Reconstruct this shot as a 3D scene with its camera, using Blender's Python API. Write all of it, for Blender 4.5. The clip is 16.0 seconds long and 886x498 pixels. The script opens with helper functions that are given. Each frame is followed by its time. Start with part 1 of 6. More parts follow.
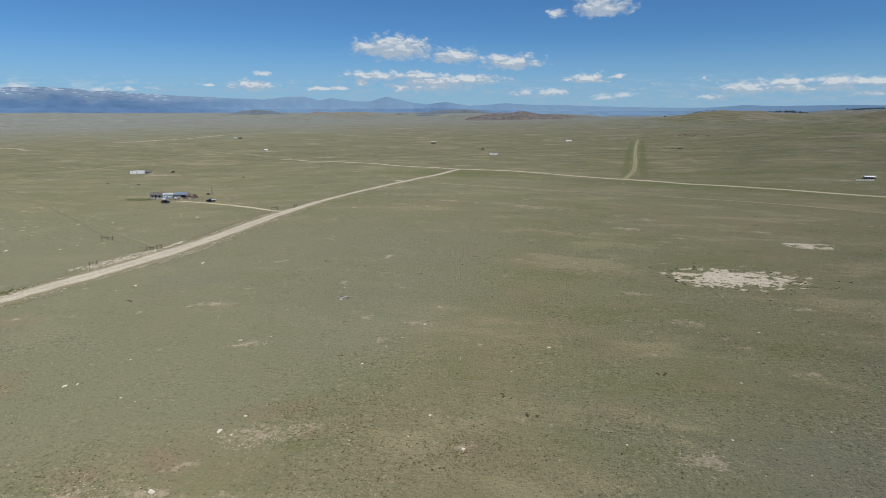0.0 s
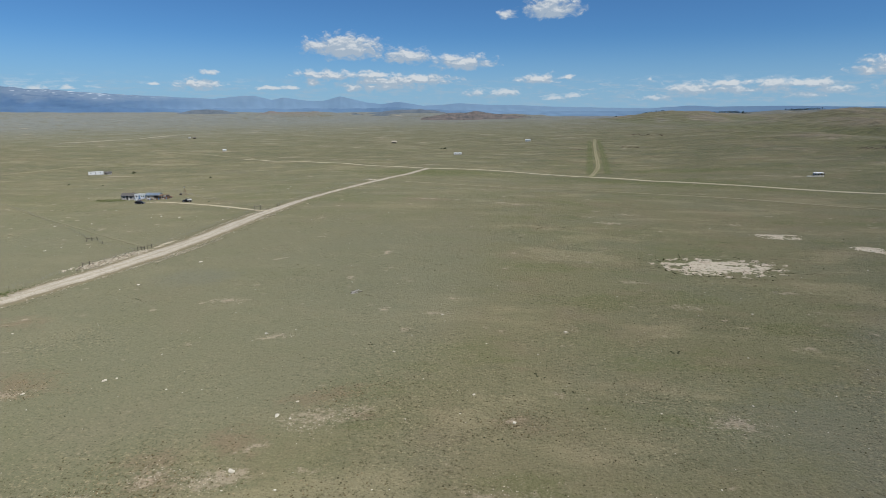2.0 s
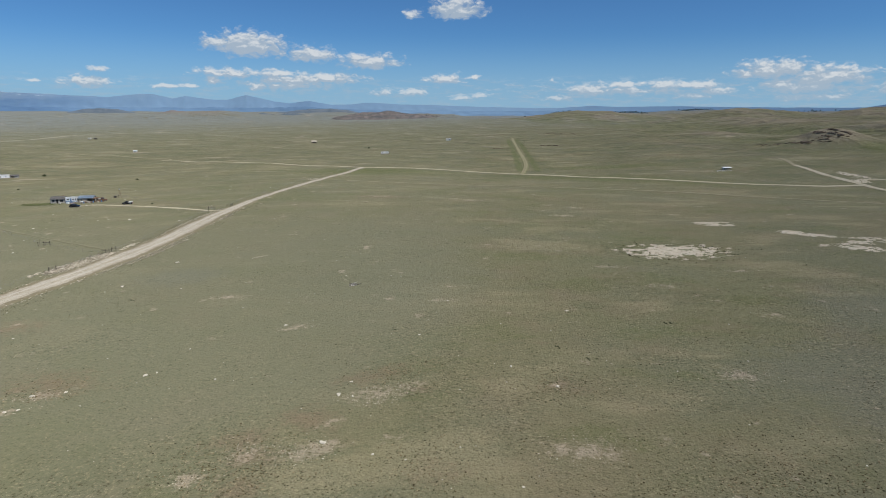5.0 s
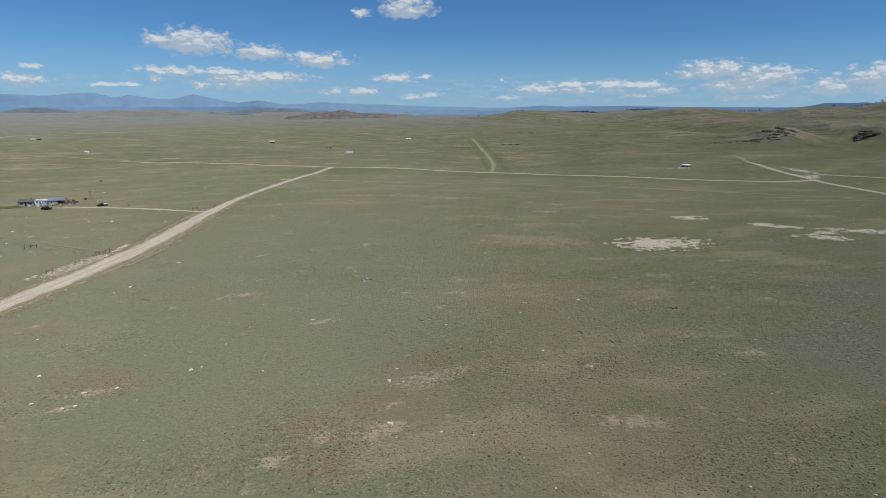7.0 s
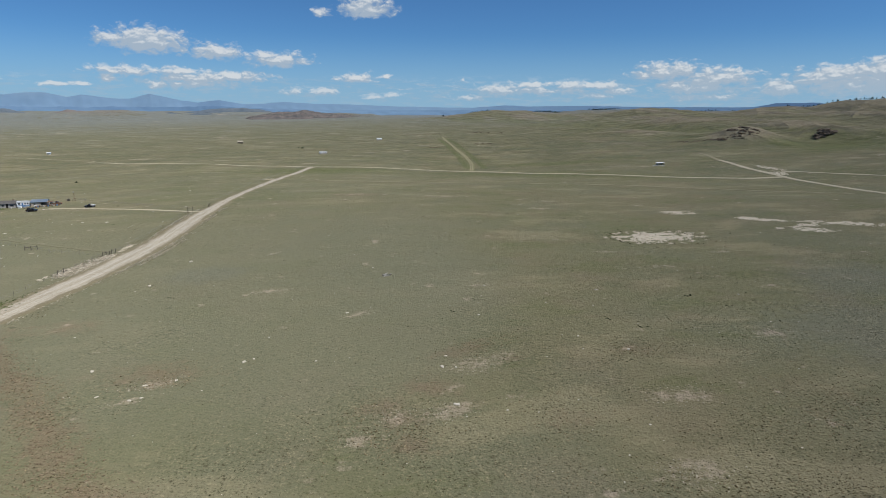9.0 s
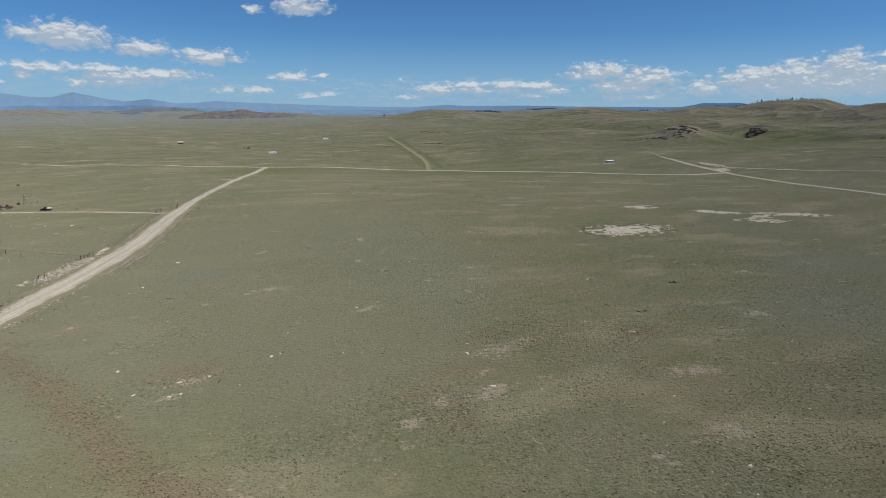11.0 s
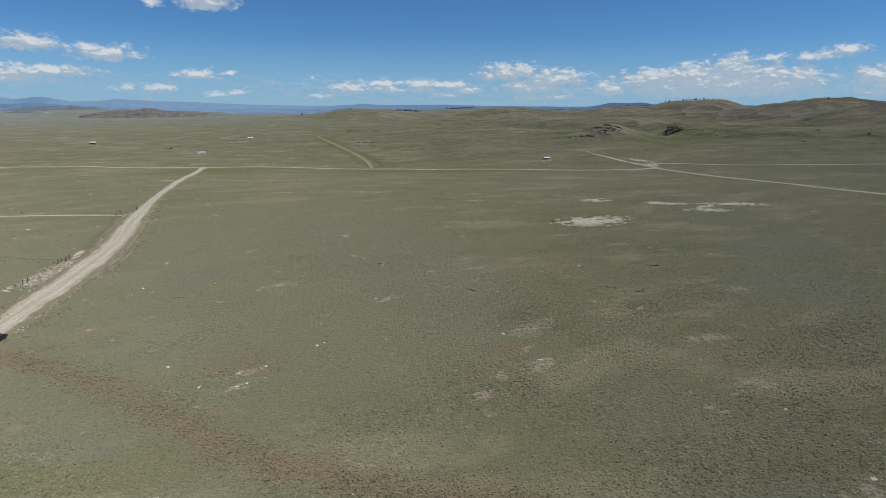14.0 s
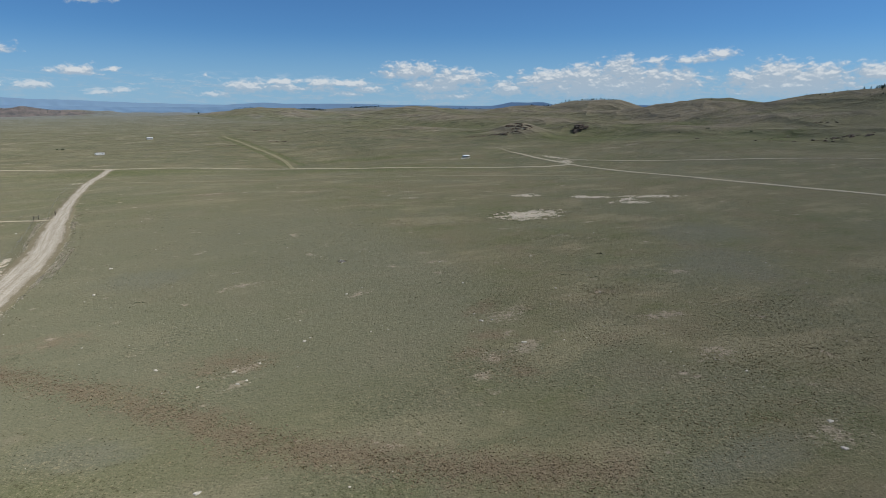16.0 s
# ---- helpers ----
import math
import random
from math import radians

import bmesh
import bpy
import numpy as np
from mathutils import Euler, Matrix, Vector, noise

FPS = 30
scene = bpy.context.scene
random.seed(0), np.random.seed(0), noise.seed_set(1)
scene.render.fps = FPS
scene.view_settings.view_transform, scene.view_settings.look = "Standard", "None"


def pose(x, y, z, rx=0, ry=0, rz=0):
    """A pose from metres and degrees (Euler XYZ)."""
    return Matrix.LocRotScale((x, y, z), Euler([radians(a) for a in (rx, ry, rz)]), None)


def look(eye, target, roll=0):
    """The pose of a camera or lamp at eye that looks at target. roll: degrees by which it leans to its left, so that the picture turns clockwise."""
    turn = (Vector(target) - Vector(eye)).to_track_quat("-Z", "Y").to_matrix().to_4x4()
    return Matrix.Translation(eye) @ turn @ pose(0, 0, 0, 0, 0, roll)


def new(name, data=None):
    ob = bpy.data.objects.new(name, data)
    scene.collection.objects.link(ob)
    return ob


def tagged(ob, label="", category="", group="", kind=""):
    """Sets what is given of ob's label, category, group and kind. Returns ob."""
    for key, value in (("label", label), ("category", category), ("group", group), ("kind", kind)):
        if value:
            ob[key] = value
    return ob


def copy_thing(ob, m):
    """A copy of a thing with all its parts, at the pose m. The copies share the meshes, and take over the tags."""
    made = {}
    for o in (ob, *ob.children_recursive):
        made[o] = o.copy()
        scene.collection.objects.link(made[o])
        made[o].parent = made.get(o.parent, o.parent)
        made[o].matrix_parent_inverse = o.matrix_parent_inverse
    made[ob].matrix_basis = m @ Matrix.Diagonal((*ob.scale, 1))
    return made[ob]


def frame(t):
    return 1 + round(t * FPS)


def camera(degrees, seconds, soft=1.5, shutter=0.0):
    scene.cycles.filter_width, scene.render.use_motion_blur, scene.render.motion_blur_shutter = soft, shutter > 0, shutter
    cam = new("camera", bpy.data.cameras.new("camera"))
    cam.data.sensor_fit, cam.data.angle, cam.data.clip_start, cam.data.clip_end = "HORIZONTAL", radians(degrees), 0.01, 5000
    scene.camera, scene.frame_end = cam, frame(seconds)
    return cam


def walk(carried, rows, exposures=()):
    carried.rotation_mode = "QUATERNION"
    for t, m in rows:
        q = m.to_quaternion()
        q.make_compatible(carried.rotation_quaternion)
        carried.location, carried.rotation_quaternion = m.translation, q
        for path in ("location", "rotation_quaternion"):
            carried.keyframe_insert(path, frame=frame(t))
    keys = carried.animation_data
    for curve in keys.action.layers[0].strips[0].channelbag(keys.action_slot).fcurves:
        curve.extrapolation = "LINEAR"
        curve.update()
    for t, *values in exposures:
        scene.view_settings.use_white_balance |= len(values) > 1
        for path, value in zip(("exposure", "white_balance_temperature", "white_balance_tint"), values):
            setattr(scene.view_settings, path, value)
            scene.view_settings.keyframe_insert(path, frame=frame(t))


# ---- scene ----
cam = camera(71.3, 16.0, soft=0.6)
METRES, EYE, TILT, LEAN, TURN = 117.6, 42.0, -0.15, -1.7, 17.6
ROWS = [
    (0.0, 0.0, 0.0, 0.0, -0.38, -12.32, 1.74),
    (0.5, -0.0261, -0.012, 0.0005, -1.48, -12.36, 1.71),
    (1.0, -0.0524, -0.0237, 0.001, -2.54, -12.39, 1.7),
    (1.5, -0.0792, -0.0347, 0.0015, -3.6, -12.42, 1.68),
    (2.0, -0.1067, -0.0454, 0.0021, -4.65, -12.46, 1.67),
    (2.5, -0.1344, -0.0555, 0.0025, -5.75, -12.49, 1.64),
    (3.0, -0.1623, -0.065, 0.003, -6.9, -12.53, 1.63),
    (3.5, -0.1907, -0.0738, 0.0035, -8.21, -12.58, 1.6),
    (4.0, -0.2197, -0.0818, 0.0042, -9.81, -12.62, 1.57),
    (6.5, -0.3749, -0.1133, 0.0118, -16.49, -12.87, 1.53),
    (7.0, -0.4066, -0.1161, 0.0124, -17.33, -12.89, 1.52),
    (7.5, -0.4384, -0.1182, 0.0131, -18.17, -12.92, 1.51),
    (8.0, -0.47, -0.1198, 0.0136, -19.02, -12.95, 1.51),
    (8.5, -0.5016, -0.121, 0.0143, -19.91, -12.97, 1.51),
    (9.0, -0.533, -0.1214, 0.0149, -20.8, -12.99, 1.51),
    (11.5, -0.6923, -0.1137, 0.0204, -27.84, -13.23, 1.38),
    (12.0, -0.724, -0.1091, 0.0213, -29.05, -13.27, 1.34),
    (12.5, -0.7555, -0.1043, 0.0218, -30.07, -13.29, 1.34),
    (13.0, -0.7872, -0.0989, 0.0225, -31.38, -13.35, 1.3),
    (13.5, -0.8192, -0.0927, 0.0236, -32.71, -13.39, 1.26),
    (14.0, -0.851, -0.086, 0.0243, -34.11, -13.44, 1.25),
    (14.5, -0.8819, -0.0784, 0.025, -35.91, -13.49, 1.2),
    (15.0, -0.9129, -0.0698, 0.0261, -38.18, -13.56, 1.14),
    (15.5, -0.943, -0.0595, 0.0265, -40.5, -13.64, 1.04),
    (16.0, -0.9725, -0.0484, 0.0274, -42.94, -13.7, 1.01),
]
walk(cam, [(t, pose(0, 0, EYE, TILT, LEAN, TURN) @ pose(METRES * x, METRES * y, METRES * z, 90 + pitch, roll, yaw)) for t, x, y, z, yaw, pitch, roll in ROWS])
scene.view_settings.exposure = 0.0

# ---- light: high sun, blue sky with fair-weather clouds ----
SUN_ELEVATION, SUN_AZIMUTH = 52.0, 112.0   # degrees; azimuth clockwise from +y


def link(tree, a, b):
    tree.links.new(a, b)


def value_node(tree, op, a, b=None, c=None, clamp=False):
    n = tree.nodes.new("ShaderNodeMath")
    n.operation, n.use_clamp = op, clamp
    for i, v in enumerate((a, b, c)):
        if v is None:
            continue
        if isinstance(v, (int, float)):
            n.inputs[i].default_value = v
        else:
            link(tree, v, n.inputs[i])
    return n.outputs[0]


def smooth(tree, v, lo, hi, a=0.0, b=1.0):
    n = tree.nodes.new("ShaderNodeMapRange")
    n.interpolation_type = "SMOOTHSTEP"
    link(tree, v, n.inputs[0])
    for i, x in zip((1, 2, 3, 4), (lo, hi, a, b)):
        n.inputs[i].default_value = x
    return n.outputs[0]


def scaled(tree, vec, s):
    n = tree.nodes.new("ShaderNodeVectorMath")
    n.operation = "MULTIPLY"
    link(tree, vec, n.inputs[0])
    n.inputs[1].default_value = s
    return n.outputs[0]


def noise_node(tree, vec, scale, detail=3.0, rough=0.55):
    n = tree.nodes.new("ShaderNodeTexNoise")
    n.inputs["Scale"].default_value, n.inputs["Detail"].default_value, n.inputs["Roughness"].default_value = scale, detail, rough
    link(tree, vec, n.inputs["Vector"])
    return n.outputs["Fac"]


def mixed(tree, fac, a, b, blend="MIX"):
    n = tree.nodes.new("ShaderNodeMix")
    n.data_type, n.blend_type = "RGBA", blend
    for v, i in ((fac, 0), (a, 6), (b, 7)):
        if isinstance(v, (int, float)):
            n.inputs[i].default_value = v
        elif isinstance(v, tuple):
            n.inputs[i].default_value = (*v, 1) if len(v) == 3 else v
        else:
            link(tree, v, n.inputs[i])
    return n.outputs[2]


# clouds: azimuth, elevation, half width, half height, in degrees
CLOUDS_WEST = [(-21.4, 5.5, 3.0, 1.15), (-23.9, 5.7, 1.3, 0.66), (-16.15, 4.87, 1.85, 0.71), (-11.1, 4.36, 2.27, 0.72), (-12.4, 4.75, 0.8, 0.43), (-3.5, 8.7, 2.2, 1.0), (-7.35, 8.3, 0.62, 0.4), (-4.57, 3.0, 1.53, 0.43), (-1.82, 3.15, 0.56, 0.28), (-33.1, 3.4, 0.61, 0.28), (-33.9, 2.36, 1.69, 0.47), (-26.5, 2.18, 0.8, 0.2), (-27.95, 2.13, 1.0, 0.19), (-24.5, 2.53, 0.6, 0.34), (-23.2, 3.27, 2.3, 0.43), (-20.9, 2.16, 0.81, 0.29), (-19.2, 3.33, 1.2, 0.39), (-17.9, 2.79, 2.8, 0.49), (-15.1, 2.94, 2.8, 0.53), (-10.1, 1.79, 0.8, 0.39), (-7.45, 1.73, 1.1, 0.34), (-1.54, 1.5, 0.66, 0.28), (-2.95, 1.32, 0.95, 0.19), (-50.9, 2.02, 0.71, 0.21), (-45.4, 1.92, 0.71, 0.22)]
CLOUDS_NORTH = [(-43.4, 1.91, 0.5, 0.18), (-37.3, 2.32, 0.45, 0.13), (4.97, 2.93, 0.25, 0.18), (8.4, 2.0, 2.0, 0.58), (5.7, 1.3, 1.27, 0.29), (14.3, 2.35, 1.16, 0.43), (17.0, 2.33, 1.9, 0.43), (17.0, 1.38, 1.4, 0.24), (11.15, 2.37, 1.5, 0.38), (18.4, 1.85, 1.4, 0.38), (22.6, 3.42, 2.1, 0.59), (20.6, 3.13, 0.68, 0.28), (26.4, 2.8, 2.15, 0.63), (23.2, 2.27, 0.96, 0.36), (24.4, 1.25, 1.04, 0.27)]
CLOUDS_EAST = [(30.9, 1.94, 0.97, 0.51), (33.85, 2.72, 1.45, 0.5), (41.0, 3.5, 1.2, 0.8), (37.7, 3.12, 1.8, 0.56), (34.65, 2.85, 1.45, 0.53), (43.7, 3.15, 0.8, 0.5), (45.9, 2.84, 1.0, 0.5), (31.5, 1.94, 0.7, 0.39), (52.9, 3.06, 1.5, 0.63), (50.6, 2.89, 1.06, 0.48), (55.85, 2.9, 1.54, 0.53), (43.6, 4.36, 0.57, 0.18), (46.4, 4.34, 1.1, 0.22), (48.6, 4.71, 0.8, 0.3), (26.75, 1.29, 1.5, 0.25), (60.0, 3.0, 1.6, 0.5)]
CLOUD_BANKS = [(-18.4, 2.3, 6.2, 0.75), (12.2, 1.9, 6.4, 0.65), (25.2, 2.1, 3.6, 0.85), (39.9, 2.25, 6.4, 0.95), (53.8, 2.2, 3.9, 0.85), (67, 2.2, 5, 0.8), (-62, 2.6, 4, 0.5)]


def cloud_field():
    """A group that tells how deep a direction (azimuth, elevation) lies inside the nearest cloud."""
    g = bpy.data.node_groups.new("cloud_field", "ShaderNodeTree")
    g.interface.new_socket("Direction", in_out="INPUT", socket_type="NodeSocketVector")
    g.interface.new_socket("Depth", in_out="OUTPUT", socket_type="NodeSocketFloat")
    gin, gout = g.nodes.new("NodeGroupInput"), g.nodes.new("NodeGroupOutput")

    def combine(op, a, b, c=None):
        n = g.nodes.new("ShaderNodeVectorMath")
        n.operation = op
        for i, v in enumerate((a, b, c)):
            if isinstance(v, tuple):
                n.inputs[i].default_value = v
            elif v is not None:
                link(g, v, n.inputs[i])
        return n.outputs[0]

    bend = g.nodes.new("ShaderNodeTexNoise")
    bend.inputs["Scale"].default_value, bend.inputs["Detail"].default_value = 0.9, 2.0
    link(g, gin.outputs[0], bend.inputs["Vector"])
    at = combine("ADD", gin.outputs[0], combine("MULTIPLY", combine("SUBTRACT", bend.outputs["Color"], (0.5, 0.5, 0.5)), (0.9, 0.5, 0.0)))
    least = None
    for k, (a, e, w, h) in enumerate(CLOUDS_WEST + CLOUDS_NORTH + CLOUDS_EAST + CLOUD_BANKS):
        if a > 20:
            w, h = (1.35 * w, 1.6 * h) if a > 28 else (1.2 * w, 1.35 * h)
        v = combine("MULTIPLY_ADD", at, (1 / w, 1 / h, 0.0), (-a / w, (0.12 - e) / h, 0.0))
        v = combine("MINIMUM", v, combine("MULTIPLY", v, (1.0, 1.5, 1.0)))    # flat below, round above
        d = g.nodes.new("ShaderNodeVectorMath")
        d.operation = "LENGTH"
        link(g, v, d.inputs[0])
        bank = k >= len(CLOUDS_WEST + CLOUDS_NORTH + CLOUDS_EAST)
        far = value_node(g, "MULTIPLY_ADD", d.outputs["Value"], min(1.0, 0.5 + 0.4 * h), -(0.95 if a > 28 else 0.6 if a > 20 else 0.45) if bank else -min(1.0, 0.5 + 0.4 * h))
        least = far if least is None else value_node(g, "MINIMUM", least, far)
    # billows: round heads with creases between them, and wisps
    heads = g.nodes.new("ShaderNodeTexVoronoi")
    heads.feature = "SMOOTH_F1"
    for name, v in (("Scale", 1.0), ("Detail", 2.5), ("Roughness", 0.5), ("Lacunarity", 2.3), ("Smoothness", 0.35)):
        heads.inputs[name].default_value = v
    link(g, combine("MULTIPLY", at, (1.15, 2.1, 0.0)), heads.inputs["Vector"])
    wisp = noise_node(g, combine("MULTIPLY", at, (1.3, 2.4, 0.0)), 1.0, 7.0, 0.53)
    fluff = value_node(g, "ADD", value_node(g, "MULTIPLY", value_node(g, "SUBTRACT", 0.5, heads.outputs["Distance"]), 0.6), value_node(g, "MULTIPLY_ADD", wisp, 1.0, -0.5))
    link(g, value_node(g, "SUBTRACT", fluff, least), gout.inputs[0])
    return g


def build_sky():
    world = bpy.data.worlds.new("sky")
    scene.world = world
    world.use_nodes = True
    t = world.node_tree
    t.nodes.clear()
    out = t.nodes.new("ShaderNodeOutputWorld")
    sky = t.nodes.new("ShaderNodeTexSky")
    sky.sky_type, sky.sun_disc = "NISHITA", False
    sky.sun_elevation, sky.sun_rotation = radians(SUN_ELEVATION), radians(SUN_AZIMUTH)
    sky.altitude, sky.air_density, sky.dust_density, sky.ozone_density = 2500, 1.0, 0.4, 1.6
    tc = t.nodes.new("ShaderNodeTexCoord")
    sep = t.nodes.new("ShaderNodeSeparateXYZ")
    link(t, tc.outputs["Generated"], sep.inputs[0])
    az = value_node(t, "MULTIPLY", value_node(t, "ARCTAN2", sep.outputs[0], sep.outputs[1]), 180 / math.pi)
    el = value_node(t, "MULTIPLY", value_node(t, "ARCSINE", sep.outputs[2]), 180 / math.pi)
    at = t.nodes.new("ShaderNodeCombineXYZ")
    link(t, az, at.inputs[0]), link(t, el, at.inputs[1])
    # the blue, with pale haze low over the horizon
    blue = t.nodes.new("ShaderNodeBackground")
    tinted = mixed(t, 1.0, sky.outputs[0], tuple(c * SKY_STRENGTH for c in SKY_TINT), "MULTIPLY")
    link(t, mixed(t, smooth(t, el, 7.0, -0.5, 0.0, 0.85), tinted, HAZE), blue.inputs[0])
    blue.inputs[1].default_value = 1.0
    group = cloud_field()

    def depth(aside, lift):
        n = t.nodes.new("ShaderNodeGroup")
        n.node_tree = group
        v = t.nodes.new("ShaderNodeVectorMath")
        v.operation = "ADD"
        link(t, at.outputs[0], v.inputs[0])
        v.inputs[1].default_value = (aside, lift, 0)
        link(t, v.outputs[0], n.inputs[0])
        return n.outputs[0]

    here, near, above = depth(0.0, 0.0), depth(0.05, 0.14), depth(0.15, 0.6)
    mask = smooth(t, here, -0.6, 0.16)
    # heads catch the sun on top, hollows and bases stay grey
    relief = value_node(t, "ADD", value_node(t, "MULTIPLY", value_node(t, "SUBTRACT", here, near), 1.0), value_node(t, "MULTIPLY", value_node(t, "SUBTRACT", here, above), 0.75))
    lit = smooth(t, relief, 0.08, 0.95)
    # thin banks low over the horizon
    bank = noise_node(t, scaled(t, at.outputs[0], (0.5, 2.4, 0)), 1.0, 9.0, 0.66)
    low = value_node(t, "MULTIPLY", smooth(t, el, 3.4, 1.8), smooth(t, bank, 0.46, 0.66))
    east = smooth(t, az, -30.0, 20.0, 0.45, 0.75)
    bank_mask = value_node(t, "MULTIPLY", low, east)
    # scattered fair-weather clouds all round, out of the view as well
    round_mask = value_node(t, "MULTIPLY", smooth(t, noise_node(t, scaled(t, tc.outputs["Generated"], (3, 3, 7)), 1.0, 6.0, 0.6), 0.56, 0.68), smooth(t, el, 14.0, 22.0))
    cover = value_node(t, "MULTIPLY", value_node(t, "MAXIMUM", mask, value_node(t, "MAXIMUM", bank_mask, round_mask)), smooth(t, el, 0.2, 3.0, 0.5, 0.9))
    white = t.nodes.new("ShaderNodeBackground")
    link(t, mixed(t, lit, CLOUD_SHADE, CLOUD_LIGHT), white.inputs[0])
    white.inputs[1].default_value = 1.0
    mix = t.nodes.new("ShaderNodeMixShader")
    link(t, cover, mix.inputs[0]), link(t, blue.outputs[0], mix.inputs[1]), link(t, white.outputs[0], mix.inputs[2])
    link(t, mix.outputs[0], out.inputs[0])


SKY_STRENGTH, SKY_TINT, HAZE = 0.091, (0.36, 0.65, 0.93), (0.26, 0.43, 0.61)
CLOUD_SHADE, CLOUD_LIGHT = (0.385, 0.465, 0.555), (0.67, 0.7, 0.725)
build_sky()
lamp = bpy.data.lights.new("sun", "SUN")
lamp.energy, lamp.angle, lamp.color = 4.0, radians(0.53), (1.0, 0.95, 0.87)
sun = new("sun", lamp)
se, sa = radians(SUN_ELEVATION), radians(SUN_AZIMUTH)
sun.matrix_world = look((300 * math.sin(sa) * math.cos(se), 300 * math.cos(sa) * math.cos(se), 300 * math.sin(se)), (0, 0, 0))


# ---- materials ----
def material(name):
    m = bpy.data.materials.new(name)
    m.use_nodes = True
    t = m.node_tree
    bsdf = next(n for n in t.nodes if n.type == "BSDF_PRINCIPLED")
    geo = t.nodes.new("ShaderNodeNewGeometry")
    return m, t, bsdf, geo.outputs["Position"]


def finish(t, bsdf, colour, rough=0.9, metal=0.0, bump=None, strength=0.5, distance=0.05, specular=0.25):
    if isinstance(colour, tuple):
        bsdf.inputs["Base Color"].default_value = (*colour, 1)
    else:
        link(t, colour, bsdf.inputs["Base Color"])
    bsdf.inputs["Roughness"].default_value = rough
    bsdf.inputs["Diffuse Roughness"].default_value = 1.0 if rough > 0.85 else 0.0
    bsdf.inputs["Metallic"].default_value = metal
    bsdf.inputs["Specular IOR Level"].default_value = specular
    if bump is not None:
        b = t.nodes.new("ShaderNodeBump")
        b.inputs["Strength"].default_value, b.inputs["Distance"].default_value = strength, distance
        link(t, bump, b.inputs["Height"])
        link(t, b.outputs[0], bsdf.inputs["Normal"])


def plain(name, dark, light, scale=2.0, rough=0.7, metal=0.0, bump=0.02, specular=0.3):
    """A surface of two tones, mottled at two scales."""
    m, t, bsdf, pos = material(name)
    n1, n2 = noise_node(t, pos, scale, 4.0), noise_node(t, pos, scale * 9, 3.0)
    fac = smooth(t, value_node(t, "ADD", value_node(t, "MULTIPLY", n1, 0.65), value_node(t, "MULTIPLY", n2, 0.35)), 0.3, 0.7)
    finish(t, bsdf, mixed(t, fac, dark, light), rough, metal, n2, 0.5, bump, specular)
    return m


def attribute(t, name):
    n = t.nodes.new("ShaderNodeAttribute")
    n.attribute_name = name
    s = t.nodes.new("ShaderNodeSeparateXYZ")
    link(t, n.outputs["Vector"], s.inputs[0])
    return s.outputs


